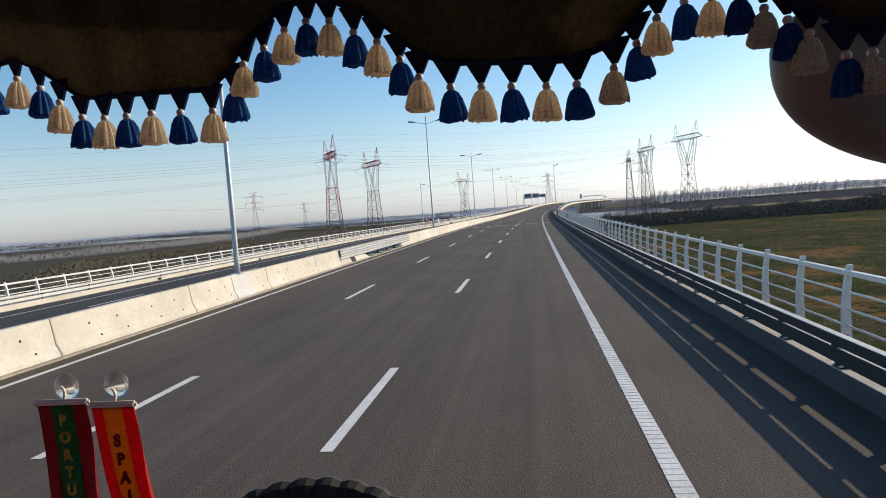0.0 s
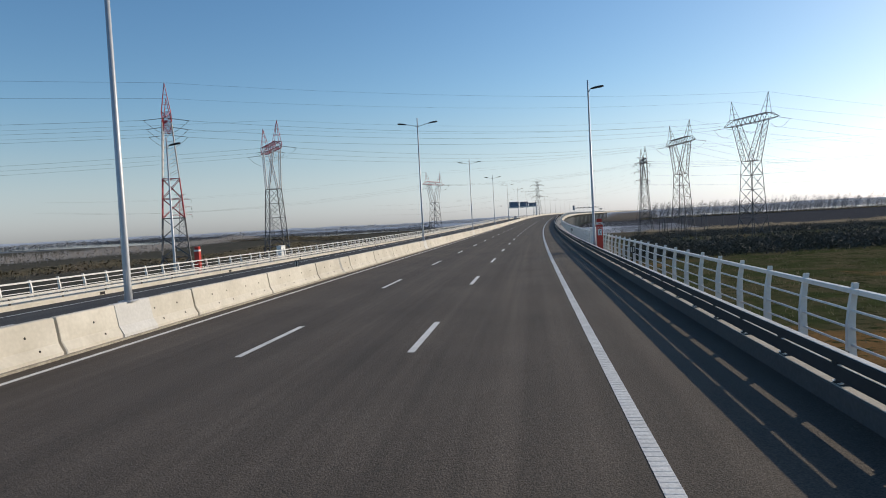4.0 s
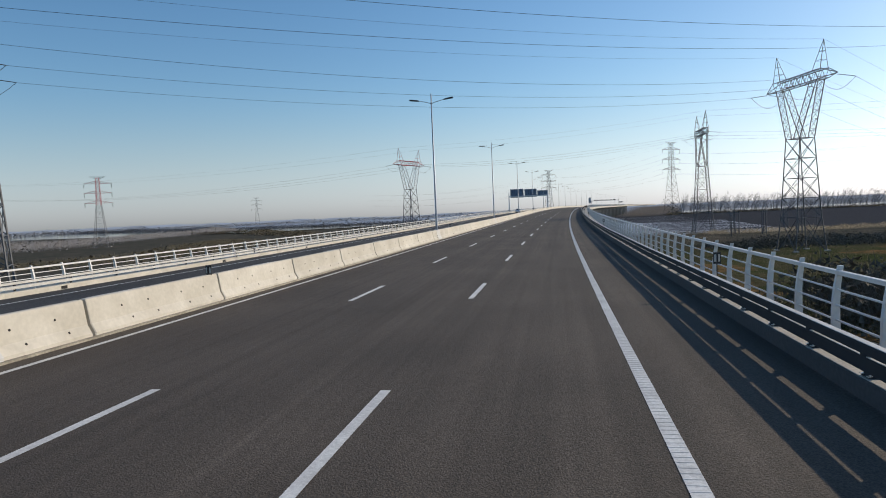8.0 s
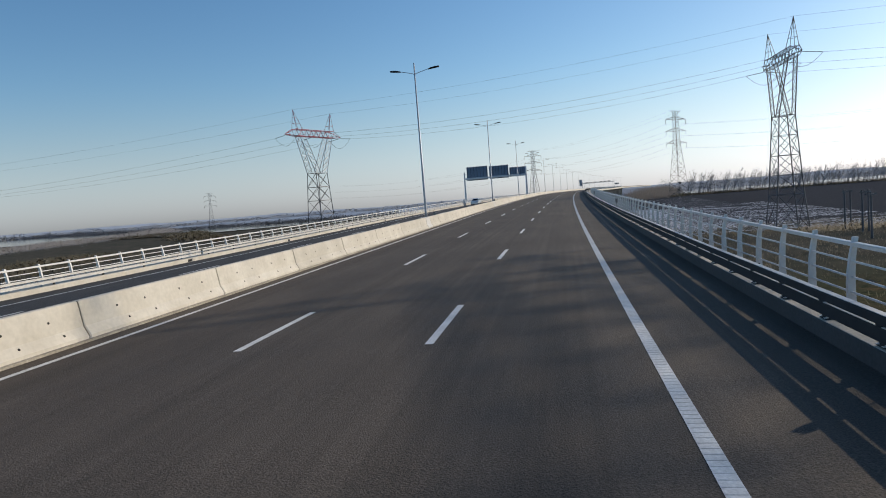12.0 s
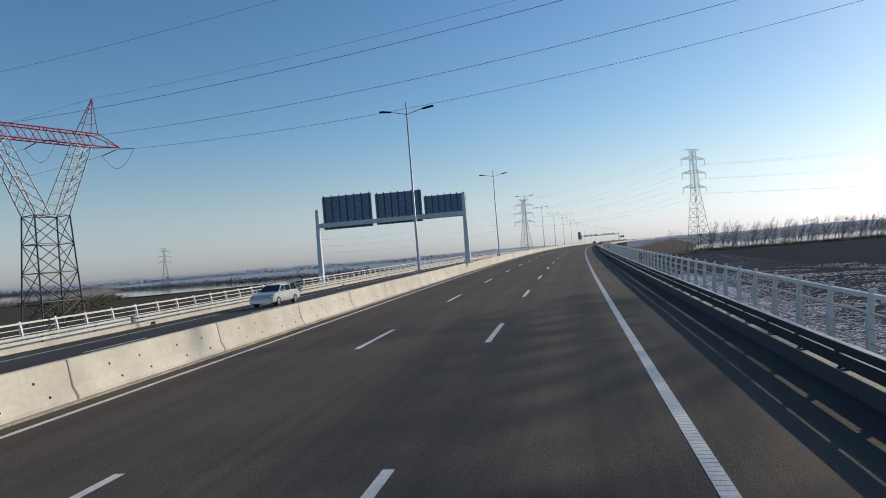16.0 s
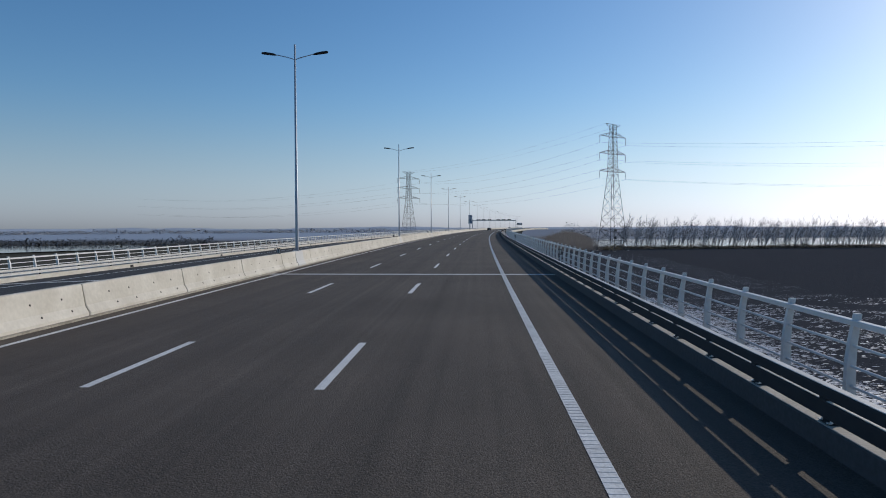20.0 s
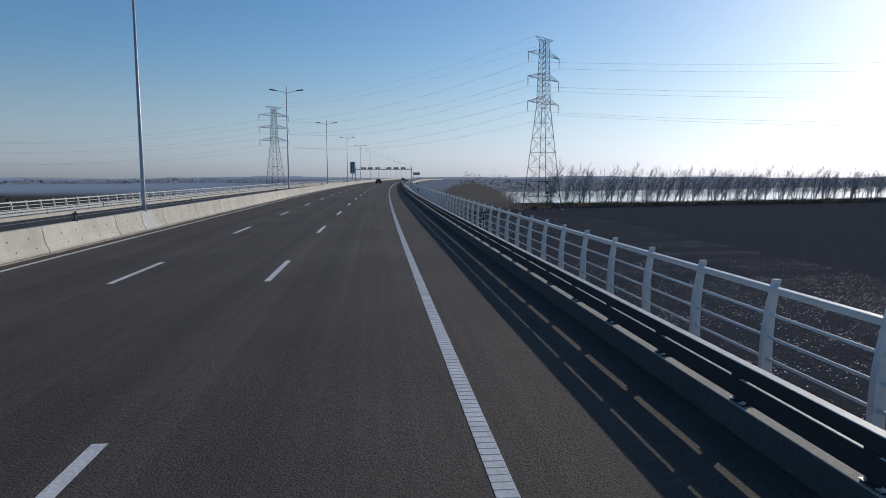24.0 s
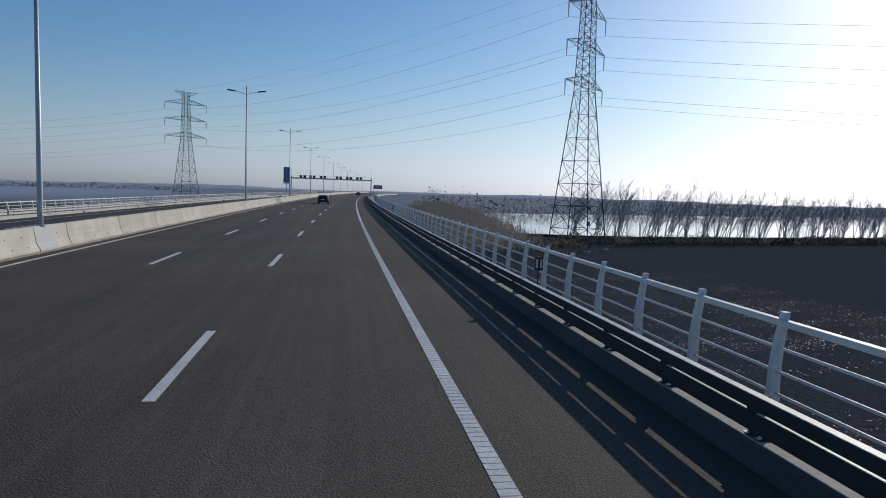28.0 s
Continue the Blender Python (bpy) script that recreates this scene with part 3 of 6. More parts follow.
first.matrix_world = stand(262.04, -8.6)
# laid in three lots: up to the median opening, then a little wider apart, then tight again
for s in [31.0 - k * UNIT for k in range(1, 14)] + [50.46 + k * 6.223 for k in range(34)] + [262.04 + k * UNIT for k in range(1, 172)]:
    copy_thing(first, stand(s, -8.6))


def end_unit(s, flip):
    """A barrier end that slopes down to the ground."""
    t = thing("concrete_barrier", stand(s, -8.6, 0, 180 if flip else 0), "sloped end of the concrete median barrier", "barrier", "median barrier ends")
    bm = bmesh.new()
    rings = [[bm.verts.new((x, y, 0.04 + (z - 0.04) * k)) for x, z in NJ] for y, k in ((0, 0.12), (3.3, 0.9), (3.6, 1.0))]
    n = len(NJ)
    for a, b in zip(rings, rings[1:]):
        for j in range(n):
            bm.faces.new((a[j], b[j], b[(j + 1) % n], a[(j + 1) % n]))
    bm.faces.new(rings[0])
    bm.faces.new(rings[-1][::-1])
    bmesh.ops.recalc_face_normals(bm, faces=bm.faces[:])
    part("barrier_body", bm, CONCRETE, t)


W_BEAM = [(0.0, -0.155), (0.06, -0.13), (0.075, -0.08), (0.02, -0.02), (0.02, 0.02), (0.075, 0.08), (0.06, 0.13), (0.0, 0.155)]


def steel_crossing():
    """The removable steel guardrail in the gap of the concrete median."""
    t = thing("guardrail", stand(39.5, -8.6), "removable galvanised steel guardrail across the median opening", "guardrail")
    length = 21.0
    for side in (1, -1):
        for zc in (0.48, 0.78):
            bm = bmesh.new()
            rings = [[bm.verts.new((side * (0.2 + x), y, zc + z)) for x, z in W_BEAM] + [bm.verts.new((side * (0.185 + x), y, zc + z)) for x, z in W_BEAM[::-1]] for y in (-length / 2, length / 2)]
            n = len(rings[0])
            for j in range(n):
                bm.faces.new((rings[0][j], rings[1][j], rings[1][(j + 1) % n], rings[0][(j + 1) % n]))
            bmesh.ops.recalc_face_normals(bm, faces=bm.faces[:])
            part("beam", bm, STEEL, t)
    y = -length / 2 + 1.2
    while y < length / 2:
        p = part("post", boxed(-0.05, 0.05, y - 0.06, y + 0.06, 0.045, 0.86), STEEL_SHADED, t)
        part("base_plate", boxed(-0.3, 0.3, y - 0.2, y + 0.2, 0.045, 0.075, bevel=0.008), STEEL_SHADED, p)
        part("spacer", boxed(-0.2, 0.2, y - 0.05, y + 0.05, 0.4, 0.84), STEEL_SHADED, p)
        y += 2.9


steel_crossing()
end_unit(GAP1 - 3.6, False)
end_unit(GAP0 + 3.65, True)


def shaped(profile, length):
    """A straight extrusion along y of a closed (x, z) profile."""
    bm = bmesh.new()
    a = [bm.verts.new((x, 0, z)) for x, z in profile]
    b = [bm.verts.new((x, length, z)) for x, z in profile]
    n = len(profile)
    for j in range(n):
        bm.faces.new((a[j], b[j], b[(j + 1) % n], a[(j + 1) % n]))
    bm.faces.new(a)
    bm.faces.new(b[::-1])
    bmesh.ops.recalc_face_normals(bm, faces=bm.faces[:])
    return bm


def shared(name, me, parent, m):
    o = new(name, me)
    o.parent = parent
    o.matrix_local = m
    return o


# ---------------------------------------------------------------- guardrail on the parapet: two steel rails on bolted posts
# pale copy of the rail steel, with the sunlight put into its colour
SUNLIT_RAIL = material("sunlit_rail_steel", (0.6, 0.58, 0.54), 0.6, 0.1, grain=6, vary=0.12, stain=1.5, stain_vary=0.25, bump=0.05)
BAY = 1.8585
BOLT_STEEL = material("bolt_steel", (0.7, 0.69, 0.66), 0.45, 0.2, grain=20, vary=0.2, bump=0.05)
POST_MESH = {}


def guardrail(s0, bays):
    length = bays * BAY
    t = thing("guardrail", chord(s0, length, 6.35, 0.3), "two-rail steel guardrail coloured dark as in shade, bolted on the concrete parapet", "guardrail", "roadside guardrails")
    low = [(0.0, 0.08), (0.0, 0.255), (0.012, 0.27), (0.09, 0.27), (0.1, 0.262), (0.1, 0.25), (0.045, 0.245), (0.045, 0.08), (0.012, 0.07)]
    top = [(-0.02, 0.312), (-0.02, 0.43), (-0.008, 0.445), (0.085, 0.445), (0.095, 0.437), (0.095, 0.425), (0.03, 0.42), (0.03, 0.31), (-0.008, 0.304)]
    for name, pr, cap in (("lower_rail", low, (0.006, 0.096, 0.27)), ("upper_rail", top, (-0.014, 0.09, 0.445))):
        r = part(name, shaped(pr, length - 0.012), STEEL_SHADED, t)
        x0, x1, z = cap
        # thin strip that carries the sunlit colour of the rail's top
        part("top_face", shaped([(x0, z), (x0 + 0.004, z + 0.007), (x1 - 0.004, z + 0.007), (x1, z)], length - 0.012), SUNLIT_RAIL, r, "pale strip coloured as the sunlit top of the rail")
    if not POST_MESH:
        bm = boxed(0.1, 0.17, -0.05, 0.05, 0.0, 0.43)
        box(bm, 0.03, 0.21, -0.12, 0.12, 0.0, 0.022)
        box(bm, 0.045, 0.17, -0.07, 0.07, 0.022, 0.16)
        box(bm, 0.004, 0.17, -0.075, 0.075, 0.262, 0.33)
        nut = bmesh.new()
        for y in (-0.09, 0.09):
            lathe(nut, [(0.02, 0.022), (0.02, 0.042), (0.01, 0.05)], 6, (0.06, y))
            box(nut, 0.012, 0.05, y - 0.03, y + 0.03, 0.022, 0.03)
        POST_MESH["post"], POST_MESH["bolt"] = bm, nut
    for i in range(bays):
        m = Matrix.Translation((0, i * BAY + BAY / 2, 0))
        if isinstance(POST_MESH["post"], bmesh.types.BMesh):
            o = part("post", POST_MESH["post"], STEEL_SHADED, t)
            b = part("bolt", POST_MESH["bolt"], BOLT_STEEL, o)
            POST_MESH["post"], POST_MESH["bolt"] = o.data, b.data
            o.matrix_local = m
        else:
            o = shared("post", POST_MESH["post"], t, m)
            if 0 <= s0 + i * BAY < 760:
                shared("bolt", POST_MESH["bolt"], o, Matrix.Identity(4))


for i in range(46):
    guardrail(741.45 - BAY / 2 + (i - 33) * 13 * BAY, 13)


def opposite_guardrail(s0, bays):
    """The same two rails on the opposite parapet, in the pale sunlit colour towards the road."""
    length = bays * BAY
    t = thing("guardrail", chord(s0, length, LP - 0.1, cross(LP) + LEFT_TOP), "pale sunlit two-rail steel guardrail on the opposite parapet", "guardrail", "opposite guardrails")
    for name, z0, z1 in (("lower_rail", 0.1, 0.25), ("upper_rail", 0.33, 0.45)):
        part(name, shaped([(0.0, z0), (0.0, z1 - 0.012), (-0.012, z1), (-0.09, z1), (-0.09, z0)], length - 0.012), SUNLIT_RAIL, t)
    me = None
    for i in range(0, bays, 2):
        m = Matrix.Translation((0, i * BAY + BAY / 2, 0))
        if me is None:
            o = part("post", boxed(-0.16, -0.09, -0.05, 0.05, 0.0, 0.43), STEEL_SHADED, t)
            me, o.matrix_local = o.data, m
        else:
            shared("post", me, t, m)


for i in range(20):
    opposite_guardrail(741.45 - BAY / 2 + (i - 16) * 26 * BAY, 26)


# ---------------------------------------------------------------- pedestrian railing: flat posts that bend outwards, a broad top rail and three bars
def railing_section(name, s0, bays, u, base, flip, step=BAY, label="", tall=1.0):
    length = bays * step
    t = thing(name, chord(s0, length, u, base), label, "railing", "viaduct railings")
    f = -1 if flip else 1
    for nm, x, z, wx, wz in (("top_rail", 0.06, 1.02, 0.12, 0.085), ("rail_bar", 0.022, 0.75, 0.038, 0.038), ("rail_bar", 0.002, 0.5, 0.038, 0.038), ("rail_bar", -0.004, 0.26, 0.038, 0.038)):
        z *= tall
        x *= f
        part(nm, shaped([(x - wx / 2, z - wz / 2), (x - wx / 2, z + wz / 2 - 0.012), (x - wx / 2 + 0.012, z + wz / 2), (x + wx / 2 - 0.012, z + wz / 2), (x + wx / 2, z + wz / 2 - 0.012), (x + wx / 2, z - wz / 2)], length), WHITE_RAIL, t)
    side = [(0.085, 0.0), (0.072, 0.3), (0.072, 0.55), (0.09, 0.8), (0.145, 1.13), (0.055, 1.13), (-0.025, 0.8), (-0.065, 0.55), (-0.075, 0.3), (-0.085, 0.0)]
    bm = bmesh.new()
    a = [bm.verts.new((f * x, -0.046, z * tall)) for x, z in side]
    b = [bm.verts.new((f * x, 0.046, z * tall)) for x, z in side]
    n = len(side)
    for j in range(n):
        bm.faces.new((a[j], b[j], b[(j + 1) % n], a[(j + 1) % n]))
    bm.faces.new(a)
    bm.faces.new(b[::-1])
    bmesh.ops.recalc_face_normals(bm, faces=bm.faces[:])
    plate = boxed(-0.12, 0.12, -0.09, 0.09, 0.0, 0.02)
    o = part("post", bm, WHITE_RAIL, t)
    pl = linked("foot_plate", plate, WHITE_RAIL, o)
    for i in range(bays):
        if i == 0:
            o.matrix_local = Matrix.Translation((0, 0.4, 0))
        else:
            shared("post", o.data, t, Matrix.Translation((0, i * step + 0.4, 0)))
    return t


RAIL_U, RAIL_Z, RAIL_STEP = 8.15, -0.25, 2.074
for i in range(44):
    s0 = 741.75 - 0.4 + (i - 31) * 13 * RAIL_STEP
    railing_section("railing", s0, 13, RAIL_U, RAIL_Z, False, RAIL_STEP, "white painted steel railing with flat outward-bent posts on the footway", 1.274)
    railing_section("railing", s0, 13, LP - 0.45, cross(LP) + LEFT_TOP, True, RAIL_STEP, label="white painted steel railing on the opposite parapet")


def delineator(s, u, h, face, stalk=0.0):
    t = thing("delineator", stand(s, u, h), "small black framed reflector fixed at the roadside", "reflector", "roadside reflectors")
    part("plate", boxed(-0.02, 0.02, -0.09, 0.09, 0, 0.32, bevel=0.008), BLACK_PLASTIC, t)
    part("reflector", boxed(-0.075, 0.075, -0.035, -0.022, 0.06, 0.26, bevel=0.004), REFLECTOR, t)
    bm = boxed(-0.1, 0.1, -0.03, 0.0, 0.0, 0.05)
    box(bm, -0.1, 0.1, -0.03, 0.0, 0.27, 0.32)
    box(bm, -0.1, -0.06, -0.03, 0.0, 0.05, 0.27)
    box(bm, 0.06, 0.1, -0.03, 0.0, 0.05, 0.27)
    part("frame", bm, BLACK_PLASTIC, t)
    if stalk:
        arm = bmesh.new()
        box(arm, -0.012, 0.012, 0.0, 0.02, -stalk, 0.04)
        part("bracket", arm, STEEL_SHADED, t)


for k in range(-1, 21):
    delineator(32.9 + 47.725 * k, 6.95, 0.87, 1, 0.58)
    if not GAP0 - 3 < 33.6 + 47.68 * k < GAP1:
        delineator(33.6 + 47.68 * k, -8.6, 0.9, 1)


def parapet_drains():
    s = 18.0
    while s < 900:
        t = thing("drain", stand(s, LP + 0.0, cross(LP) + 0.05), "small dark drain opening in the parapet kerb", "drain", "parapet drains")
        # dark block on the kerb face, coloured as a shaded opening
        part("opening", boxed(-0.02, 0.012, -0.22, 0.22, 0.0, 0.14), DARK, t)
        part("frame", boxed(-0.02, 0.02, -0.26, 0.26, -0.025, 0.0), STEEL_SHADED, t)
        s += 16.7


parapet_drains()


# ---------------------------------------------------------------- street lamps
def lamp_post(s, u, base, height, arms, label, reach=1.85, plinth=False):
    t = thing("street_lamp", stand(s, u, base), label, "street lamp", "street lamps")
    bm = bmesh.new()
    lathe(bm, [(0.11, 0), (0.1, 0.4), (0.1, 0.9), (0.05, height)], 12)
    part("pole", bm, POLE, t, smooth=True)
    part("base_plate", boxed(-0.2, 0.2, -0.2, 0.2, 0, 0.03, bevel=0.01), POLE, t)
    part("access_door", boxed(-0.05, 0.05, -0.112, -0.09, 0.5, 0.85, bevel=0.006), POLE, t)
    if plinth:
        bm = bmesh.new()
        ends = [[bm.verts.new((x * 1.1, y, -base + z * 1.012)) for x, z in NJ] for y in (-0.8, 0.8)]
        for j in range(len(NJ)):
            k = (j + 1) % len(NJ)
            bm.faces.new((ends[0][j], ends[1][j], ends[1][k], ends[0][k]))
        bm.faces.new(ends[0])
        bm.faces.new(ends[1][::-1])
        bmesh.ops.recalc_face_normals(bm, faces=bm.faces[:])
        part("plinth", bm, PLINTH, t, "smooth grey concrete barrier block under the lamp")
    for sgn in arms:
        bm = bmesh.new()
        z0, z1 = height - 0.92, height - 0.6
        p = Vector((0, 0, z0))
        for k in range(1, 6):
            q = Vector((sgn * reach * 0.62 * k / 5, 0, z0 + (z1 - z0) * (k / 5) ** 0.8))
            bar(bm, p, q, 0.055, 8)
            p = q
        arm = part("arm", bm, POLE, t)
        head = bmesh.new()
        prof = [(0.0, -0.02, 0.05), (0.15, 0.03, 0.11), (0.45, 0.05, 0.16), (0.75, 0.05, 0.14), (0.9, 0.02, 0.05)]
        rings = []
        for dx, up, hw in prof:
            c = p + Vector((sgn * dx, 0, dx * 0.12))
            rings.append([head.verts.new(c + Vector((0, y * hw, z))) for y, z in ((-1, 0), (-0.7, up + 0.02), (0, up + 0.05), (0.7, up + 0.02), (1, 0), (0.6, -0.05), (-0.6, -0.05))])
        for a, b in zip(rings, rings[1:]):
            for k in range(7):
                head.faces.new((a[k], a[(k + 1) % 7], b[(k + 1) % 7], b[k]))
        head.faces.new(rings[0])
        head.faces.new(rings[-1])
        bmesh.ops.recalc_face_normals(head, faces=head.faces[:])
        lum = part("luminaire", head, STEEL_SHADED, arm)
    return t


proto = lamp_post(264.69, -8.6, 0.92, 12.55, (-1, 1), "tall double-armed steel street lamp on the median barrier", plinth=True)
for k in range(-6, 21):
    if k != 0:
        copy_thing(proto, stand(264.69 + (49.51 if k > 0 else 49.68) * k, -8.6, 0.92))
lamp_post(146.5, 6.98, 0.25, 11.9, (1,), "tall single steel lamp column beside the emergency phone", reach=0.3)
lamp_post(144.6, LP - 0.9, cross(LP) + LEFT_TOP, 10.4, (1,), "tall single steel lamp column outside the opposite railing", reach=0.3)


# ---------------------------------------------------------------- emergency phone bay
def text_mesh(body, size, mat, parent, m, name="lettering", extrude=0.004, bold=0.0):
    cu = bpy.data.curves.new(name, "FONT")
    cu.body, cu.size, cu.extrude, cu.align_x, cu.align_y, cu.offset = body, size, extrude, "CENTER", "CENTER", bold
    tmp = bpy.data.objects.new(name, cu)
    scene.collection.objects.link(tmp)
    bpy.context.view_layer.update()
    me = bpy.data.meshes.new_from_object(tmp.evaluated_get(bpy.context.evaluated_depsgraph_get()))
    bpy.data.objects.remove(tmp)
    me.materials.clear()
    me.materials.append(mat)
    o = new(name, me)
    o.parent = parent
    o.matrix_local = m
    return o


FACING = Matrix.Rotation(radians(90), 4, "X")


def phone_bay(s, u, base, flip, away=0.9):
    m = stand(s, u, base)
    side = "beside the opposite railing" if flip else "beside the railing"
    t = thing("emergency_phone", m @ Matrix.Translation((0.05, -2.9, 0)) @ Matrix.Rotation(math.pi if flip else 0.0, 4, "Z"), "red emergency phone pillar with white bands " + side, "phone")
    part("pillar", boxed(-0.2, 0.2, -0.2, 0.2, 0, 1.95, bevel=0.03), RED_SOS, t)
    part("cap", boxed(-0.17, 0.17, -0.17, 0.17, 1.95, 2.12, bevel=0.03), RED_SOS, t, "dark red sloping cap")
    part("band", boxed(-0.206, 0.206, -0.206, 0.206, 1.72, 1.88, bevel=0.01), WHITE_ENAMEL, t, "white band with short red marks")
    marks = bmesh.new()
    for x in (-0.08, 0.0, 0.08):
        box(marks, x - 0.025, x + 0.025, -0.212, -0.206, 1.765, 1.83)
    part("number_bars", marks, RED_SOS, t)
    pan = part("phone_panel", boxed(-0.13, 0.13, -0.208, -0.199, 1.0, 1.42, bevel=0.003), WHITE_ENAMEL, t, "white panel with a black handset")
    hs = bmesh.new()
    pts = [Vector((0.05 - 0.075 * math.cos(a), -0.213, 1.21 + 0.13 * math.sin(a))) for a in (-1.1, -0.6, 0, 0.6, 1.1)]
    for a, b in zip(pts, pts[1:]):
        bar(hs, a, b, 0.04, 6)
    box(hs, -0.005, 0.075, -0.216, -0.209, 1.31, 1.36)
    box(hs, -0.005, 0.075, -0.216, -0.209, 1.06, 1.11)
    part("handset_symbol", hs, BLACK_PLASTIC, pan)
    text_mesh("SOS", 0.16, WHITE_ENAMEL, t, Matrix.Translation((0, -0.207, 1.52)) @ FACING)
    c = thing("cabinet", m @ Matrix.Translation((0.02, away, 0)), "white steel equipment cabinet " + side, "cabinet")
    part("body", boxed(-0.24, 0.26, -0.6, 0.6, 0.05, 1.42, bevel=0.015), WHITE_ENAMEL, c)
    part("roof", boxed(-0.28, 0.3, -0.65, 0.65, 1.42, 1.48, bevel=0.015), WHITE_ENAMEL, c)
    part("plinth", boxed(-0.25, 0.27, -0.61, 0.61, 0, 0.05), CONCRETE_DECK, c)
    d = part("door", boxed(-0.2, 0.22, -0.612, -0.6, 0.12, 1.36, bevel=0.004), WHITE_ENAMEL, c)
    part("handle", boxed(0.12, 0.16, -0.635, -0.612, 0.6, 0.82, bevel=0.006), BLACK_PLASTIC, d)


plinth = thing("plinth", stand(146.3, 7.12, -0.25), "low concrete plinth under the phone, cabinet and lamp", "plinth", kind="structure")
part("slab", boxed(-0.3, 0.45, -3.2, 3.0, 0.0, 0.5, bevel=0.02), CONCRETE_DECK, plinth)
phone_bay(147.3, 7.1, 0.25, False)
phone_bay(151.0, LP - 1.0, cross(LP) + LEFT_TOP, True, 14.6)

bs_ = thing("road_sign", stand(97.0, 8.45, -0.5), "small blue route sign with white bars behind the railing", "sign")
part("post", boxed(-0.03, 0.03, -0.03, 0.03, 0, 2.4), STEEL, bs_)
pnl = part("panel", boxed(-0.46, 0.46, -0.06, -0.04, 1.95, 2.40, bevel=0.005), BLUE_SIGN, bs_)
bm = boxed(-0.3, -0.12, -0.066, -0.06, 2.07, 2.27)
box(bm, 0.0, 0.28, -0.066, -0.06, 2.07, 2.27)
part("number_bars", bm, WHITE_ENAMEL, pnl)
low_plate = part("lower_panel", boxed(-0.34, 0.34, -0.06, -0.04, 1.50, 1.93, bevel=0.005), WHITE_ENAMEL, bs_, "white lower plate with dark bars")
bm = boxed(-0.16, -0.03, -0.066, -0.06, 1.60, 1.83)
box(bm, 0.04, 0.18, -0.066, -0.06, 1.60, 1.83)
part("number_bars", bm, BLACK_PLASTIC, low_plate)


# ---------------------------------------------------------------- sign gantry over the opposite carriageway
def sign_gantry():
    t = thing("sign_gantry", stand(483.4, 0), "white steel gantry with three sign boards seen from behind", "gantry")
    for x0, z0, z1, nm in ((-24.6, cross(LP) + 0.3, 7.9, "post"), (-8.35, 0.92, 8.3, "post")):
        bm = bmesh.new()
        a = [bm.verts.new((x0 + sx * 0.27, sy * 0.25, z0)) for sx, sy in ((-1, -1), (1, -1), (1, 1), (-1, 1))]
        b = [bm.verts.new((x0 + 0.02 + sx * 0.15, sy * 0.16, z1)) for sx, sy in ((-1, -1), (1, -1), (1, 1), (-1, 1))]
        for k in range(4):
            bm.faces.new((a[k], a[(k + 1) % 4], b[(k + 1) % 4], b[k]))
        bm.faces.new(a[::-1])
        bm.faces.new(b)
        p = part(nm, bm, GANTRY_PAINT, t)
        part("foot_plate", boxed(x0 - 0.55, x0 + 0.55, -0.45, 0.45, z0, z0 + 0.04, bevel=0.01), GANTRY_PAINT, p)
        for sx in (-0.48, 0.48):
            for sy in (-0.3, 0.3):
                g = bmesh.new()
                vs = [g.verts.new((x0 + sx * k, sy * 0.6, z)) for k, z in ((0.75, z0 + 0.04), (1.0, z0 + 0.04), (0.72, z0 + 0.4))]
                vt = [g.verts.new(v.co + Vector((0, 0.025, 0))) for v in vs]
                g.faces.new(vs)
                g.faces.new(vt[::-1])
                for k in range(3):
                    g.faces.new((vs[k], vt[k], vt[(k + 1) % 3], vs[(k + 1) % 3]))
                part("gusset", g, GANTRY_PAINT, p)
    part("beam", boxed(-24.5, -8.2, -0.2, 0.2, 5.9, 6.36, bevel=0.03), GANTRY_PAINT, t, "white box beam")
    for k in range(26):
        x = -23.9 + k * 0.62
        part("clamp", boxed(x - 0.05, x + 0.05, -0.24, 0.24, 5.86, 6.42), GANTRY_PAINT, t)
    for x0, x1, z0, z1 in ((-24.0, -18.4, 5.65, 9.23), (-17.98, -12.88, 5.7, 9.02), (-12.64, -8.15, 5.85, 8.25)):
        b = part("sign_board", boxed(x0, x1, 0.3, 0.33, z0, z1), SIGN_BACK, t, "blue-grey ribbed back of a sign board")
        n = 7
        for k in range(n):
            x = x0 + 0.25 + (x1 - x0 - 0.5) * k / (n - 1)
            part("rib", boxed(x - 0.045, x + 0.045, 0.2, 0.3, z0 + 0.05, z1 + 0.12), SIGN_RIB, b)
        z = z0 + 0.1
        while z < z1:
            part("stiffener", boxed(x0, x1, 0.27, 0.3, z, z + 0.03), SIGN_RIB, b)
            z += 0.25


sign_gantry()


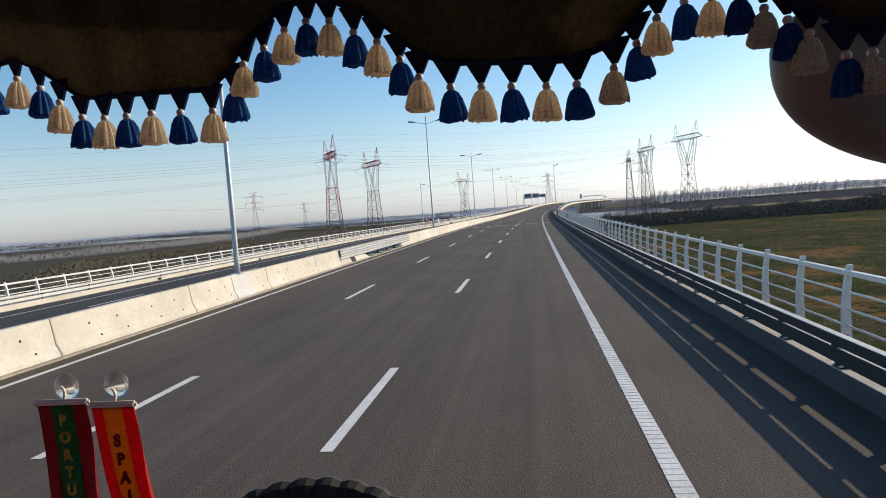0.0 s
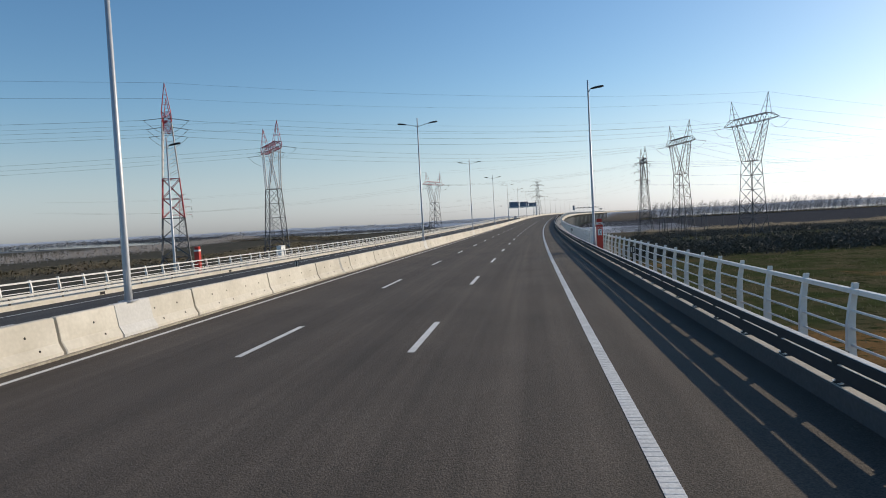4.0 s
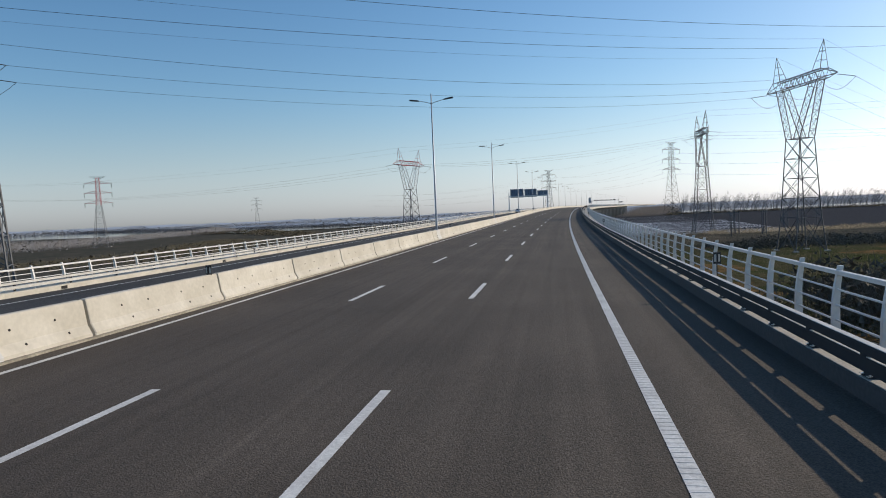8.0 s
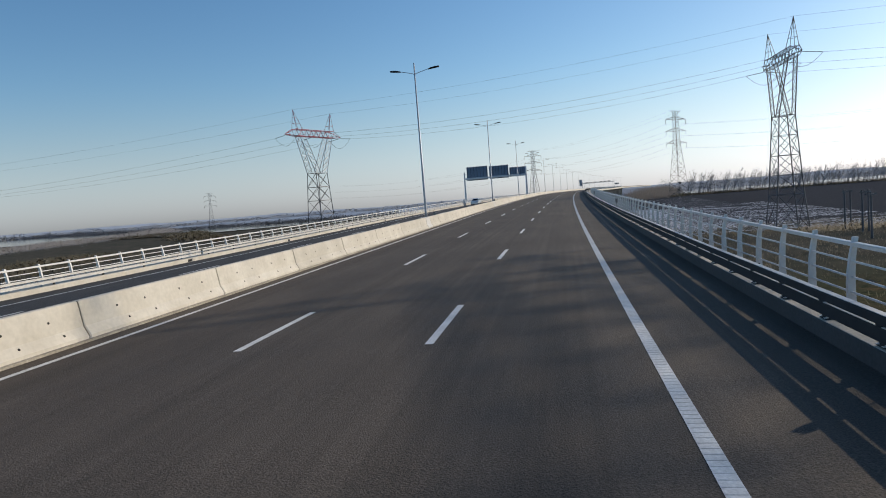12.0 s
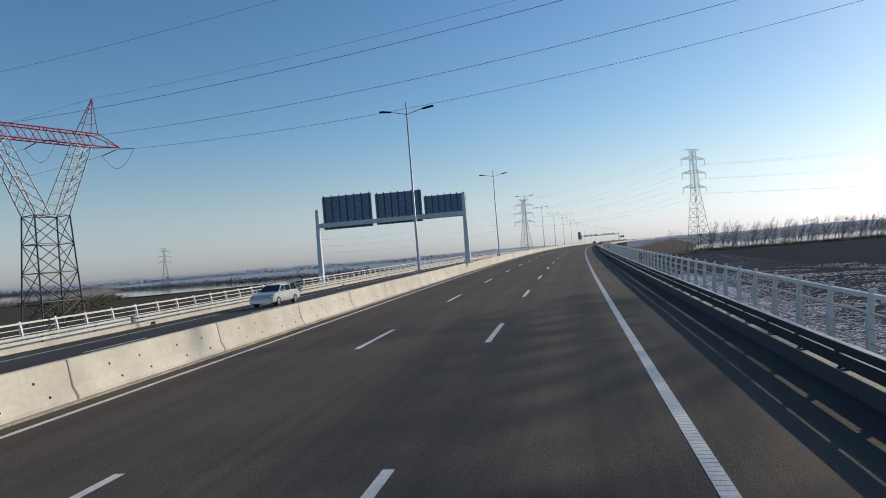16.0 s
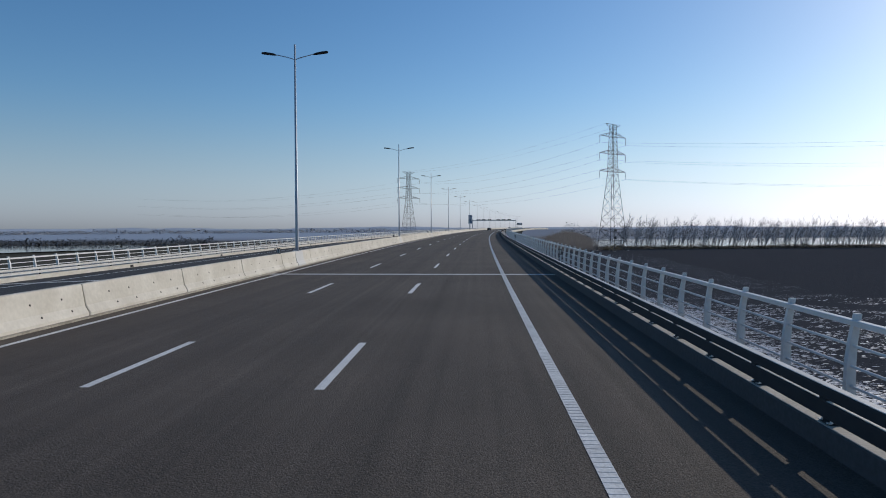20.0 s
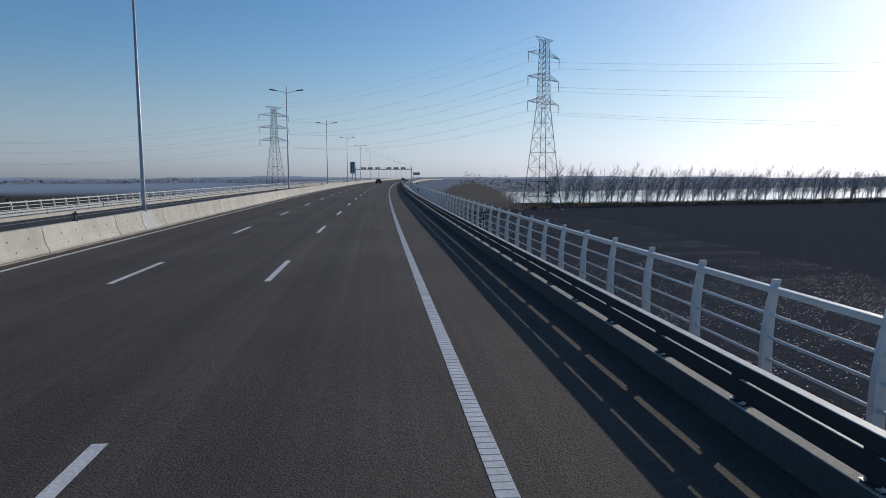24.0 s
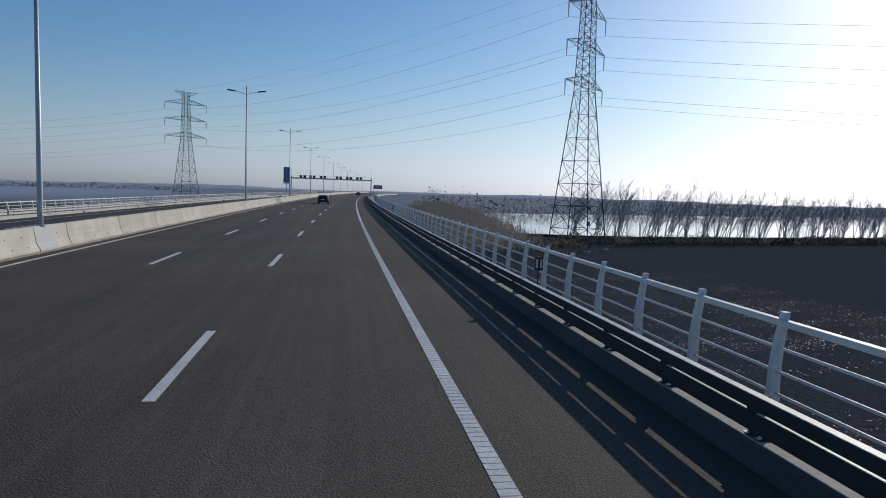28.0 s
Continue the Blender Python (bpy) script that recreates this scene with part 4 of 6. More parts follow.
def lane_gantry():
    """Gantry with lane signals over both carriageways, and the signs beside it."""
    t = thing("signal_gantry", stand(1000, 0), "slim steel gantry with dark lane signals", "gantry")
    for x, z0 in ((6.9, 0.2), (-24.6, cross(LP) + 0.3)):
        part("post", boxed(x - 0.2, x + 0.2, -0.2, 0.2, z0, 7.2, bevel=0.02), POLE, t)
        part("mast", boxed(x - 0.04, x + 0.04, -0.04, 0.04, 7.2, 9.6), POLE, t)
        part("camera_head", boxed(x - 0.12, x + 0.12, -0.25, 0.2, 9.6, 9.85, bevel=0.03), WHITE_ENAMEL, t)
    part("beam", boxed(-24.6, 6.9, -0.25, 0.25, 6.0, 6.5, bevel=0.03), POLE, t)
    for x in (-20.8, -19.3, -17.0, -15.6, -12.9, -11.5, -6.6, -5.2, -2.6, -1.2, 1.4, 2.8):
        s = part("lane_signal", boxed(x - 0.5, x + 0.5, -0.55, -0.1, 6.5, 7.4, bevel=0.03), BLACK_PLASTIC, t)
        part("hood", boxed(x - 0.52, x + 0.52, -0.85, -0.55, 7.3, 7.4), BLACK_PLASTIC, s)
    part("handrail", boxed(-24.6, 6.9, 0.2, 0.25, 7.35, 7.42), POLE, t)
    sg = thing("message_sign", stand(1000, 0), "tall blue-grey sign board on a post beside the parapet", "sign")
    bm = boxed(-27.6, -25.0, -0.1, 0.1, 4.2, 10.4, bevel=0.02)
    b = part("panel", bm, SIGN_BACK, sg)
    for k in range(7):
        part("stiffener", boxed(-27.6, -25.0, -0.16, -0.1, 4.6 + 0.9 * k, 4.7 + 0.9 * k), SIGN_RIB, b)
    part("post", boxed(-26.5, -26.2, -0.12, 0.12, GROUND_Z - 4, 10.2), POLE, sg)
    part("bracket", boxed(-27.6, -24.2, -0.2, 0.2, 3.7, 3.95), POLE, sg)
    r = thing("exit_sign", stand(998, 0), "small dark sign on an arm outside the railing", "sign")
    part("panel", boxed(7.9, 11.4, -0.06, 0.02, 3.0, 4.5, bevel=0.02), SIGN_RIB, r)
    bars = bmesh.new()
    for z in (3.35, 3.7, 4.05):
        box(bars, 8.3, 11.0, -0.068, -0.06, z, z + 0.16)
    part("text_bars", bars, WHITE_ENAMEL, r)
    part("arm", boxed(6.95, 8.2, -0.04, 0.04, 3.4, 3.5), POLE, r)
    part("post", boxed(7.9, 8.05, 0.02, 0.17, -2.0, 4.4), POLE, r)


lane_gantry()


# ---------------------------------------------------------------- pylons and wires
def face_brace(bm, a0, a1, b0, b1, n, w):
    """X bracing between two legs a and b, n panels high."""
    a0, a1, b0, b1 = (Vector(v) for v in (a0, a1, b0, b1))
    for k in range(n):
        t0, t1 = k / n, (k + 1) / n
        p, q, r, s = a0.lerp(a1, t0), b0.lerp(b1, t0), a0.lerp(a1, t1), b0.lerp(b1, t1)
        bar(bm, p, s, w, 3)
        bar(bm, q, r, w, 3)
        bar(bm, r, s, w, 3)


def frustum(bm, x0, y0, z0, x1, y1, z1, n, leg, brace, cx0=0.0, cx1=0.0):
    """Four legs between two rectangles with bracing on each side."""
    c = ((-1, -1), (1, -1), (1, 1), (-1, 1))
    lo = [Vector((cx0 + sx * x0, sy * y0, z0)) for sx, sy in c]
    hi = [Vector((cx1 + sx * x1, sy * y1, z1)) for sx, sy in c]
    legs, bracing = bm
    for k in range(4):
        bar(legs[k], lo[k], hi[k], leg)
        face_brace(bracing, lo[k], hi[k], lo[(k + 1) % 4], hi[(k + 1) % 4], n, brace)


def lattice_parts(bm, mat, parent):
    """The four legs as parts and the many thin braces between them joined."""
    for b in bm[0]:
        part("leg", b, mat, parent)
    tagged(part("bracing", bm[1], mat, parent), kind="stuff")


def lattice():
    return [bmesh.new() for _ in range(4)], bmesh.new()


def insulator(parent, p, q):
    bm = bmesh.new()
    bar(bm, p, q, 0.14, 6)
    o = part("insulator", bm, GLASS_INSULATOR, parent)
    return o


def cat_pylon(x, y, top, arm_dir, paint, label):
    """A lattice tower with a V-shaped window, a flat crossarm and two earth-wire peaks. Returns the wire points."""
    H = top - GROUND_Z
    turn = math.atan2(arm_dir[1], arm_dir[0])
    m = Matrix.Translation((x, y, GROUND_Z)) @ Matrix.Rotation(turn, 4, "Z")
    t = thing("pylon", m, label, "pylon", "window pylons")
    waist, arm0, arm1 = H * 0.56, H * 0.82, H * 0.865
    body = lattice()
    frustum(body, 3.6, 3.6, -0.3, 3.0, 2.8, waist * 0.3, 1, 0.3, 0.16)
    frustum(body, 3.0, 2.8, waist * 0.3, 2.75, 2.25, waist * 0.65, 2, 0.28, 0.15)
    lattice_parts(body, LATTICE, t)
    body = lattice()
    frustum(body, 2.75, 2.25, waist * 0.65, 2.5, 1.7, waist, 2, 0.26, 0.15)
    bar(body[1], (-2.5, -1.7, waist), (2.5, 1.7, waist), 0.15)
    lattice_parts(body, LATTICE_RED if paint == 2 else LATTICE, t)
    fork = bmesh.new()
    for sg in (-1, 1):
        outer0, inner0 = Vector((sg * 2.5, 0, waist)), Vector((sg * 0.3, 0, waist))
        outer1, inner1 = Vector((sg * 7.2, 0, arm0)), Vector((sg * 4.9, 0, arm0))
        for sy, ty in ((1.7, 0.9), (-1.7, -0.9)):
            o0, i0 = outer0 + Vector((0, sy, 0)), inner0 + Vector((0, sy, 0))
            o1, i1 = outer1 + Vector((0, ty, 0)), inner1 + Vector((0, ty, 0))
            bar(fork, o0, o1, 0.24)
            bar(fork, i0, i1, 0.2)
            face_brace(fork, o0, o1, i0, i1, 6, 0.11)
        for k in range(6):
            f0, f1 = k / 6, (k + 1) / 6
            pa = (outer0 + Vector((0, 1.7, 0))).lerp(outer1 + Vector((0, 0.9, 0)), f0)
            pb = (outer0 + Vector((0, -1.7, 0))).lerp(outer1 + Vector((0, -0.9, 0)), f1)
            bar(fork, pa, pb, 0.11, 3)
    tagged(part("fork", fork, LATTICE_WHITE if paint else LATTICE, t), kind="stuff")
    arm = bmesh.new()
    for sy in (-0.9, 0.9):
        for z in (arm0, arm1):
            bar(arm, (-8.5, sy, z), (8.5, sy, z), 0.2)
        n = 16
        for k in range(n):
            x0, x1 = -8.5 + 17 * k / n, -8.5 + 17 * (k + 1) / n
            bar(arm, (x0, sy, arm0 if k % 2 else arm1), (x1, sy, arm1 if k % 2 else arm0), 0.12, 3)
    for k in range(17):
        xx = -8.5 + k
        bar(arm, (xx, -0.9, arm0), (xx, 0.9, arm0), 0.1, 3)
        if k < 16:
            bar(arm, (xx, -0.9, arm1), (xx + 1, 0.9, arm1), 0.1, 3)
    for sg in (-1, 1):
        tip = Vector((sg * 12.4, 0, arm0 + 0.3))
        for sy in (-0.9, 0.9):
            for z in (arm0, arm1):
                bar(arm, (sg * 8.5, sy, z), tip, 0.16)
        bar(arm, (sg * 10.4, -0.45, arm0 + 0.15), (sg * 10.4, 0.45, arm1 - 0.9), 0.1, 3)
    tagged(part("crossarm", arm, LATTICE_RED if paint else LATTICE, t, "red painted crossarm" if paint else ""), kind="stuff")
    for sg in (-1, 1):
        horn = bmesh.new()
        tip = Vector((sg * 8.3, 0, H))
        for dx in (-1.3, 1.3):
            for sy in (-0.9, 0.9):
                bar(horn, (sg * 7.0 + dx, sy, arm1), tip, 0.13)
        for k in (0.3, 0.6):
            z = arm1 + (H - arm1) * k
            w = 1 - k
            for a, b in (((-1, -1), (1, -1)), ((1, -1), (1, 1)), ((1, 1), (-1, 1)), ((-1, 1), (-1, -1))):
                bar(horn, (sg * (7.0 + 1.3 * k) + a[0] * 1.3 * w, a[1] * 0.9 * w, z), (sg * (7.0 + 1.3 * k) + b[0] * 1.3 * w, b[1] * 0.9 * w, z), 0.08, 3)
        part("peak", horn, LATTICE_RED if paint else LATTICE, t)
    for sx in (-3.6, 3.6):
        for sy in (-3.6, 3.6):
            part("footing", boxed(sx - 0.5, sx + 0.5, sy - 0.5, sy + 0.5, -1.0, 0.3, bevel=0.05), CONCRETE_DECK, t)
    ends = {}
    for sy in (-1, 1):
        ph = []
        for xx in (-12.0, 0.0, 12.0):
            a, b = Vector((xx, sy * (0.9 if xx == 0 else 0.2), arm0)), Vector((xx, sy * 4.2, arm0 - 0.5))
            insulator(t, a, b)
            ph.append(m @ b)
        ends[sy] = ph
    for xx in (-12.0, 0.0, 12.0):
        bm = bmesh.new()
        pts = [Vector((xx, -4.2 + 8.4 * k / 8, arm0 - 0.5 - 2.6 * math.sin(math.pi * k / 8))) for k in range(9)]
        for a, b in zip(pts, pts[1:]):
            bar(bm, a, b, 0.07, 4)
        part("jumper", bm, CABLE, t)
    return {"phase": ends, "earth": [m @ Vector((-8.3, 0, H)), m @ Vector((8.3, 0, H))], "y": m.to_3x3() @ Vector((0, 1, 0))}


def pine_pylon(x, y, top, arm_dir, label, size=1.0, plates=False, red=False):
    """A tall double-circuit tower with three pairs of crossarms."""
    H = top - GROUND_Z
    m = Matrix.Translation((x, y, GROUND_Z)) @ Matrix.Rotation(math.atan2(arm_dir[1], arm_dir[0]), 4, "Z")
    t = thing("pylon", m, label, "pylon", "double-circuit pylons")
    b0, b1, b2 = 6.2 * size, 2.2 * size, 1.4 * size
    mid = H * 0.6
    w = 0.32 * size
    body = lattice()
    frustum(body, b0, b0, -0.3, b0 - (b0 - b1) * 0.28, b0 - (b0 - b1) * 0.28, mid * 0.28, 2, w, w * 0.55)
    frustum(body, b0 - (b0 - b1) * 0.28, b0 - (b0 - b1) * 0.28, mid * 0.28, b1, b1, mid, 5, w, w * 0.5)
    lattice_parts(body, LATTICE, t)
    upper = lattice()
    frustum(upper, b1, b1, mid, b2, b2, H - 0.6, 12, w * 0.8, w * 0.4)
    lattice_parts(upper, LATTICE_RED if red else LATTICE, t)
    pts = {-1: [], 1: []}
    for hh in (0.625, 0.765, 0.9):
        z = H * hh
        for sg in (-1, 1):
            arm = bmesh.new()
            tip = Vector((sg * 12.0 * size, 0, z + 0.2))
            for sy in (-1, 1):
                bar(arm, (sg * b2, sy * b2, z), tip, w * 0.6)
                bar(arm, (sg * b2, sy * b2, z + 2.6 * size), tip, w * 0.6)
                for k in range(1, 5):
                    f = k / 5
                    bar(arm, Vector((sg * b2, sy * b2, z)).lerp(tip, f), Vector((sg * b2, sy * b2, z + 2.6 * size)).lerp(tip, max(0, f - 0.2)), w * 0.35, 3)
            tagged(part("crossarm", arm, LATTICE_RED if red else LATTICE, t), kind="stuff")
            q = tip - Vector((0, 0, 4.2 * size))
            insulator(t, tip - Vector((0.25, 0, 0)), q)
            insulator(t, tip - Vector((-0.25, 0, 0)), q)
            pts[sg].append(m @ q)
    cap = bmesh.new()
    for sy in (-1, 1):
        bar(cap, (-6.6 * size, 0, H), (6.6 * size, 0, H), w * 0.6)
        for sg in (-1, 1):
            bar(cap, (sg * b2, sy * b2, H - 2.4 * size), (sg * 6.6 * size, 0, H), w * 0.5)
            bar(cap, (sg * b2, sy * b2, H - 0.6), (sg * 4.4 * size, 0, H), w * 0.5)
    tagged(part("earth_wire_arm", cap, LATTICE, t), kind="stuff")
    if plates:
        for z, xx in ((11.5, -3.4), (7.0, -4.2)):
            part("warning_plate", boxed(xx - 1.0, xx + 1.0, -5.6 + z * 0.06, -5.5 + z * 0.06, z, z + 1.2), BLACK_PLASTIC, t)
    for sx in (-b0, b0):
        for sy in (-b0, b0):
            part("footing", boxed(sx - 0.7, sx + 0.7, sy - 0.7, sy + 0.7, -1.0, 0.3, bevel=0.05), CONCRETE_DECK, t)
    return {"arms": pts, "earth": [m @ Vector((-6.6 * size, 0, H)), m @ Vector((6.6 * size, 0, H))]}


def wire(a, b, sag, width=0.05):
    bm = bmesh.new()
    n = 28
    pts = [a.lerp(b, k / n) - Vector((0, 0, 4 * sag * (k / n) * (1 - k / n))) for k in range(n + 1)]
    rings = []
    side = (b - a).cross(Vector((0, 0, 1))).normalized()
    for p in pts:
        rings.append([bm.verts.new(p + (side * math.cos(t) + Vector((0, 0, math.sin(t)))) * width / 2) for t in (0.5, 2.6, 4.7)])
    for r, q in zip(rings, rings[1:]):
        for k in range(3):
            bm.faces.new((r[k], r[(k + 1) % 3], q[(k + 1) % 3], q[k]))
    tagged(linked("power_line", bm, CABLE), "thin sagging overhead power line between pylons", "power line", "overhead lines")


CATS = {
    "h": cat_pylon(78.0, 317.5, 36.4, (-0.36, 0.93), 0, "grey lattice pylon with a V-shaped window head in the meadow"),
    "d": cat_pylon(66.5, 359.5, 35.0, (-0.21, 0.98), 0, "grey lattice pylon with a V-shaped window head by a hedge"),
    "c": cat_pylon(73.4, 468.8, 36.2, (0.05, 1.0), 0, "grey lattice pylon with a V-shaped window head in the scrub"),
    "e": cat_pylon(-70.6, 233.8, 33.6, (-0.47, 0.88), 2, "lattice pylon with red painted head in the scrub"),
    "f": cat_pylon(-67.0, 284.5, 33.1, (-0.57, 0.82), 1, "lattice pylon with red painted crossarm in the scrub"),
    "a": cat_pylon(-47.0, 504.0, 32.4, (0.41, 0.91), 1, "lattice pylon with red and white crossarm in the scrub"),
    "x": cat_pylon(355.0, 690.0, 33.0, (-0.6, 0.8), 0, "far grey lattice pylon with a V-shaped window head"),
}


def span(p, q, sag, width=0.05):
    """The three phases and two earth wires from one window pylon to the next."""
    a, b = CATS[p], CATS[q]
    mid = (b["earth"][0] + b["earth"][1]) / 2 - (a["earth"][0] + a["earth"][1]) / 2
    sa = 1 if a["y"].dot(mid) > 0 else -1
    sb = -1 if b["y"].dot(mid) > 0 else 1
    for u, v in zip(a["phase"][sa], b["phase"][sb]):
        wire(u, v, sag, width)
    for u, v in zip(a["earth"], b["earth"]):
        wire(u, v, sag * 0.7, width * 0.7)


span("e", "h", 3.0)
span("f", "d", 3.0)
span("a", "c", 2.6)
span("d", "x", 8.0)
for k, off in (("e", (-330, -230, 2)), ("f", (-330, -160, 2)), ("a", (-330, 95, 2)), ("h", (340, 230, 2)), ("c", (340, -95, 2))):
    d = Vector(off)
    sgn = 1 if CATS[k]["y"].dot(d) > 0 else -1
    for u in CATS[k]["phase"][sgn]:
        wire(u, u + d, 7.0)
    for u in CATS[k]["earth"]:
        wire(u, u + d, 5.0, 0.04)

PK = pine_pylon(152.5, 895.9, 63.9, (0.82, 0.57), "very tall grey lattice pylon with three pairs of crossarms", 1.0, True)
PL = pine_pylon(36.5, 1111.7, 54.1, (0.88, 0.47), "tall lattice pylon with three pairs of crossarms beyond the road", 0.95, False)
PS = pine_pylon(-246.3, 566.3, 32.6, (0.9, 0.4), "slender pylon with three pairs of crossarms and red upper part", 0.62, False, True)
PM = pine_pylon(-435.7, 1240.1, 40.6, (0.9, 0.4), "far slender pylon with three pairs of crossarms", 0.7)
for sg in (-1, 1):
    for u, v in zip(PK["arms"][sg], PL["arms"][sg]):
        wire(u, v, 7.0, 0.07)
    for u in PK["arms"][sg]:
        wire(u, u + Vector((330, -250, -4)), 9.0, 0.07)
    for u in PL["arms"][sg]:
        wire(u, u + Vector((-300, 190, -6)), 8.0, 0.07)
for u, v in zip(PK["earth"], PL["earth"]):
    wire(u, v, 5.0, 0.05)

# ---------------------------------------------------------------- trees, hedges, woods
def twig_tree(rng, height, lean):
    """Trunk and crown meshes of a bare wind-bent tree: a few slim stems that part low down and spread upwards."""
    trunk, crown = bmesh.new(), bmesh.new()
    for stem in range(rng.choice((2, 3, 3, 4))):
        top = height * rng.uniform(0.72, 1.05)
        ang, out = rng.uniform(0, 2 * math.pi), rng.uniform(0.06, 0.3)
        dx, dy = lean + math.cos(ang) * out, math.sin(ang) * out
        wide = rng.uniform(0.2, 0.32)
        pts = [Vector((dx * top * (k / 6) ** 1.35 + rng.uniform(-0.12, 0.12) * (k > 0), dy * top * (k / 6) ** 1.2 + rng.uniform(-0.12, 0.12) * (k > 0), top * k / 6)) for k in range(7)]
        for k in range(6):
            bar(trunk, pts[k], pts[k + 1], wide * (1 - k / 6.6), 5, wide * (1 - (k + 1) / 6.6))
        for i in range(rng.randint(8, 12)):
            f = rng.uniform(0.2, 0.94)
            base = pts[min(5, int(f * 6))].lerp(pts[min(6, int(f * 6) + 1)], f * 6 % 1)
            a = rng.uniform(0, 2 * math.pi)
            length = rng.uniform(2.0, 6.0) * (1.25 - f * 0.8)
            tip = base + Vector((math.cos(a) * length * 0.6 + lean * length, math.sin(a) * length * 0.6, length))
            bar(crown, base, tip, 0.09, 3, 0.04)
            for j in range(4):
                p = base.lerp(tip, rng.uniform(0.2, 1.0))
                a2, l2 = rng.uniform(0, 2 * math.pi), rng.uniform(0.5, 1.5)
                bar(crown, p, p + Vector((math.cos(a2) * l2 * 0.6 + lean * l2, math.sin(a2) * l2 * 0.6, l2 * 0.9)), 0.05, 3, 0.025)
    return trunk, crown


rng = random.Random(5)
POPLARS = []
for i in range(8):
    tr, cr = twig_tree(rng, rng.uniform(15.0, 18.5), rng.uniform(0.2, 0.36))
    t = thing("poplar_tree", Matrix.Identity(4), "tall bare wind-bent poplar in a row at the field's edge", "tree", "poplar row")
    part("trunk", tr, BARK, t)
    part("crown", cr, BARK, t)
    POPLARS.append(t)
SPOTS = []


def row(pts, gap, jitter):
    for (x0, y0), (x1, y1) in zip(pts, pts[1:]):
        d = math.hypot(x1 - x0, y1 - y0)
        n = int(d / gap)
        for k in range(n):
            f = (k + rng.random()) / n
            SPOTS.append((x0 + (x1 - x0) * f + rng.uniform(-jitter, jitter), y0 + (y1 - y0) * f + rng.uniform(-jitter, jitter)))


row([(165, 927), (200, 926), (262, 931), (330, 939), (400, 949)], 1.7, 3.0)
row([(400, 949), (520, 985), (760, 1064)], 3.8, 3.5)
for i, (x, y) in enumerate(SPOTS):
    sc = rng.uniform(0.95, 1.25)
    m = Matrix.Translation((x, y, GROUND_Z - 0.3)) @ Matrix.Rotation(rng.uniform(-0.6, 0.6), 4, "Z") @ Matrix.Diagonal((sc, sc, sc, 1))
    if i < 8:
        POPLARS[i].matrix_world = m
    else:
        c = copy_thing(POPLARS[i % 8], m)
        c.scale = (sc, sc, sc)


def soften(me):
    """Leaf normals turned mostly upwards, so that a mass of small blades shades softly."""
    for p in me.polygons:
        p.use_smooth = True
    ups = []
    for p in me.polygons:
        n = p.normal if p.normal.z >= 0 else -p.normal
        ups += [(n * 0.45 + Vector((0, 0, 1))).normalized()] * len(p.vertices)
    me.normals_split_custom_set([tuple(v) for v in ups])


def thicket(name, pts, width, height, count, mat, label, category="hedge", blade=0.5, thin=0.3, soft=True):
    """An uneven mass of many small twigs and leaves along a line."""
    verts, faces = [], []
    lens = [math.hypot(b[0] - a[0], b[1] - a[1]) for a, b in zip(pts, pts[1:])]
    total = sum(lens)
    for i in range(count):
        d = rng.random() * total
        k = 0
        while d > lens[k]:
            d -= lens[k]
            k += 1
        (x0, y0), (x1, y1) = pts[k], pts[k + 1]
        f = d / lens[k]
        along = (f + k) * 9
        top = height * (0.45 + 0.75 * abs(noise.noise(Vector((along, len(pts), count * 0.001)))) + 0.35 * noise.noise(Vector((along * 7, 2, 1))))
        off = rng.gauss(0, 0.4) * width
        x, y = x0 + (x1 - x0) * f + off * (y1 - y0) / lens[k] * -1, y0 + (y1 - y0) * f + off * (x1 - x0) / lens[k]
        z = GROUND_Z + rng.random() ** 0.8 * max(0.4, top) * math.exp(-(off / width) ** 2)
        b = blade * rng.uniform(0.4, 1.2)
        n = len(verts)
        if rng.random() < thin:
            dx, dy = rng.uniform(-1, 1) * b * 0.5, rng.uniform(-1, 1) * b * 0.5
            verts += [(x - 0.05 * b, y, z - b * 0.6), (x + 0.05 * b, y + 0.05 * b, z - b * 0.6), (x + dx, y + dy, z + b)]
        else:
            verts += [(x + rng.uniform(-b, b) * 0.6, y + rng.uniform(-b, b) * 0.6, z + rng.uniform(-b, b) * 0.5) for _ in range(3)]
        faces.append((n, n + 1, n + 2))
    me = bpy.data.meshes.new(name)
    me.from_pydata(verts, [], faces)
    me.materials.append(mat)
    if soft:
        soften(me)
    return tagged(new(name, me), label, category, kind="stuff")


thicket("hedge", [(32, 268), (70, 276), (110, 284), (170, 296), (320, 326)], 12, 7.5, 150000, HEDGE, "dark dry hedge across the meadow", blade=0.8, thin=0.45, soft=False)
thicket("hedge", [(50, 372), (95, 384), (150, 396), (300, 420)], 10, 3.4, 70000, HEDGE, "dark dry hedge at the field's edge", blade=0.7, thin=0.45, soft=False)
thicket("reeds", [(70, 452), (130, 460), (220, 476), (400, 508)], 5, 2.6, 40000, REED, "pale dry reeds along a ditch before the ploughed field", "reeds", 0.6, 0.8)
thicket("reeds", [(150, 900), (165, 921), (200, 920), (262, 925), (330, 933), (400, 943), (520, 980), (760, 1058)], 7, 4.2, 50000, SCRUB, "dark reeds under the poplar row", "reeds", 1.0, 0.6)
thicket("brush", [(118, 885), (135, 940), (158, 1030), (185, 1120), (215, 1230), (240, 1330)], 22, 11.5, 38000, BRUSH, "dense bare brush beside the viaduct", "brush", 2.2, 1.0)
thicket("brush", [(-60, 70), (-110, 160), (-190, 260), (-180, 330), (-120, 420), (-160, 560)], 26, 4.0, 36000, SCRUB, "bare brown scrub in the wet fields", "brush", 1.2, 0.6)
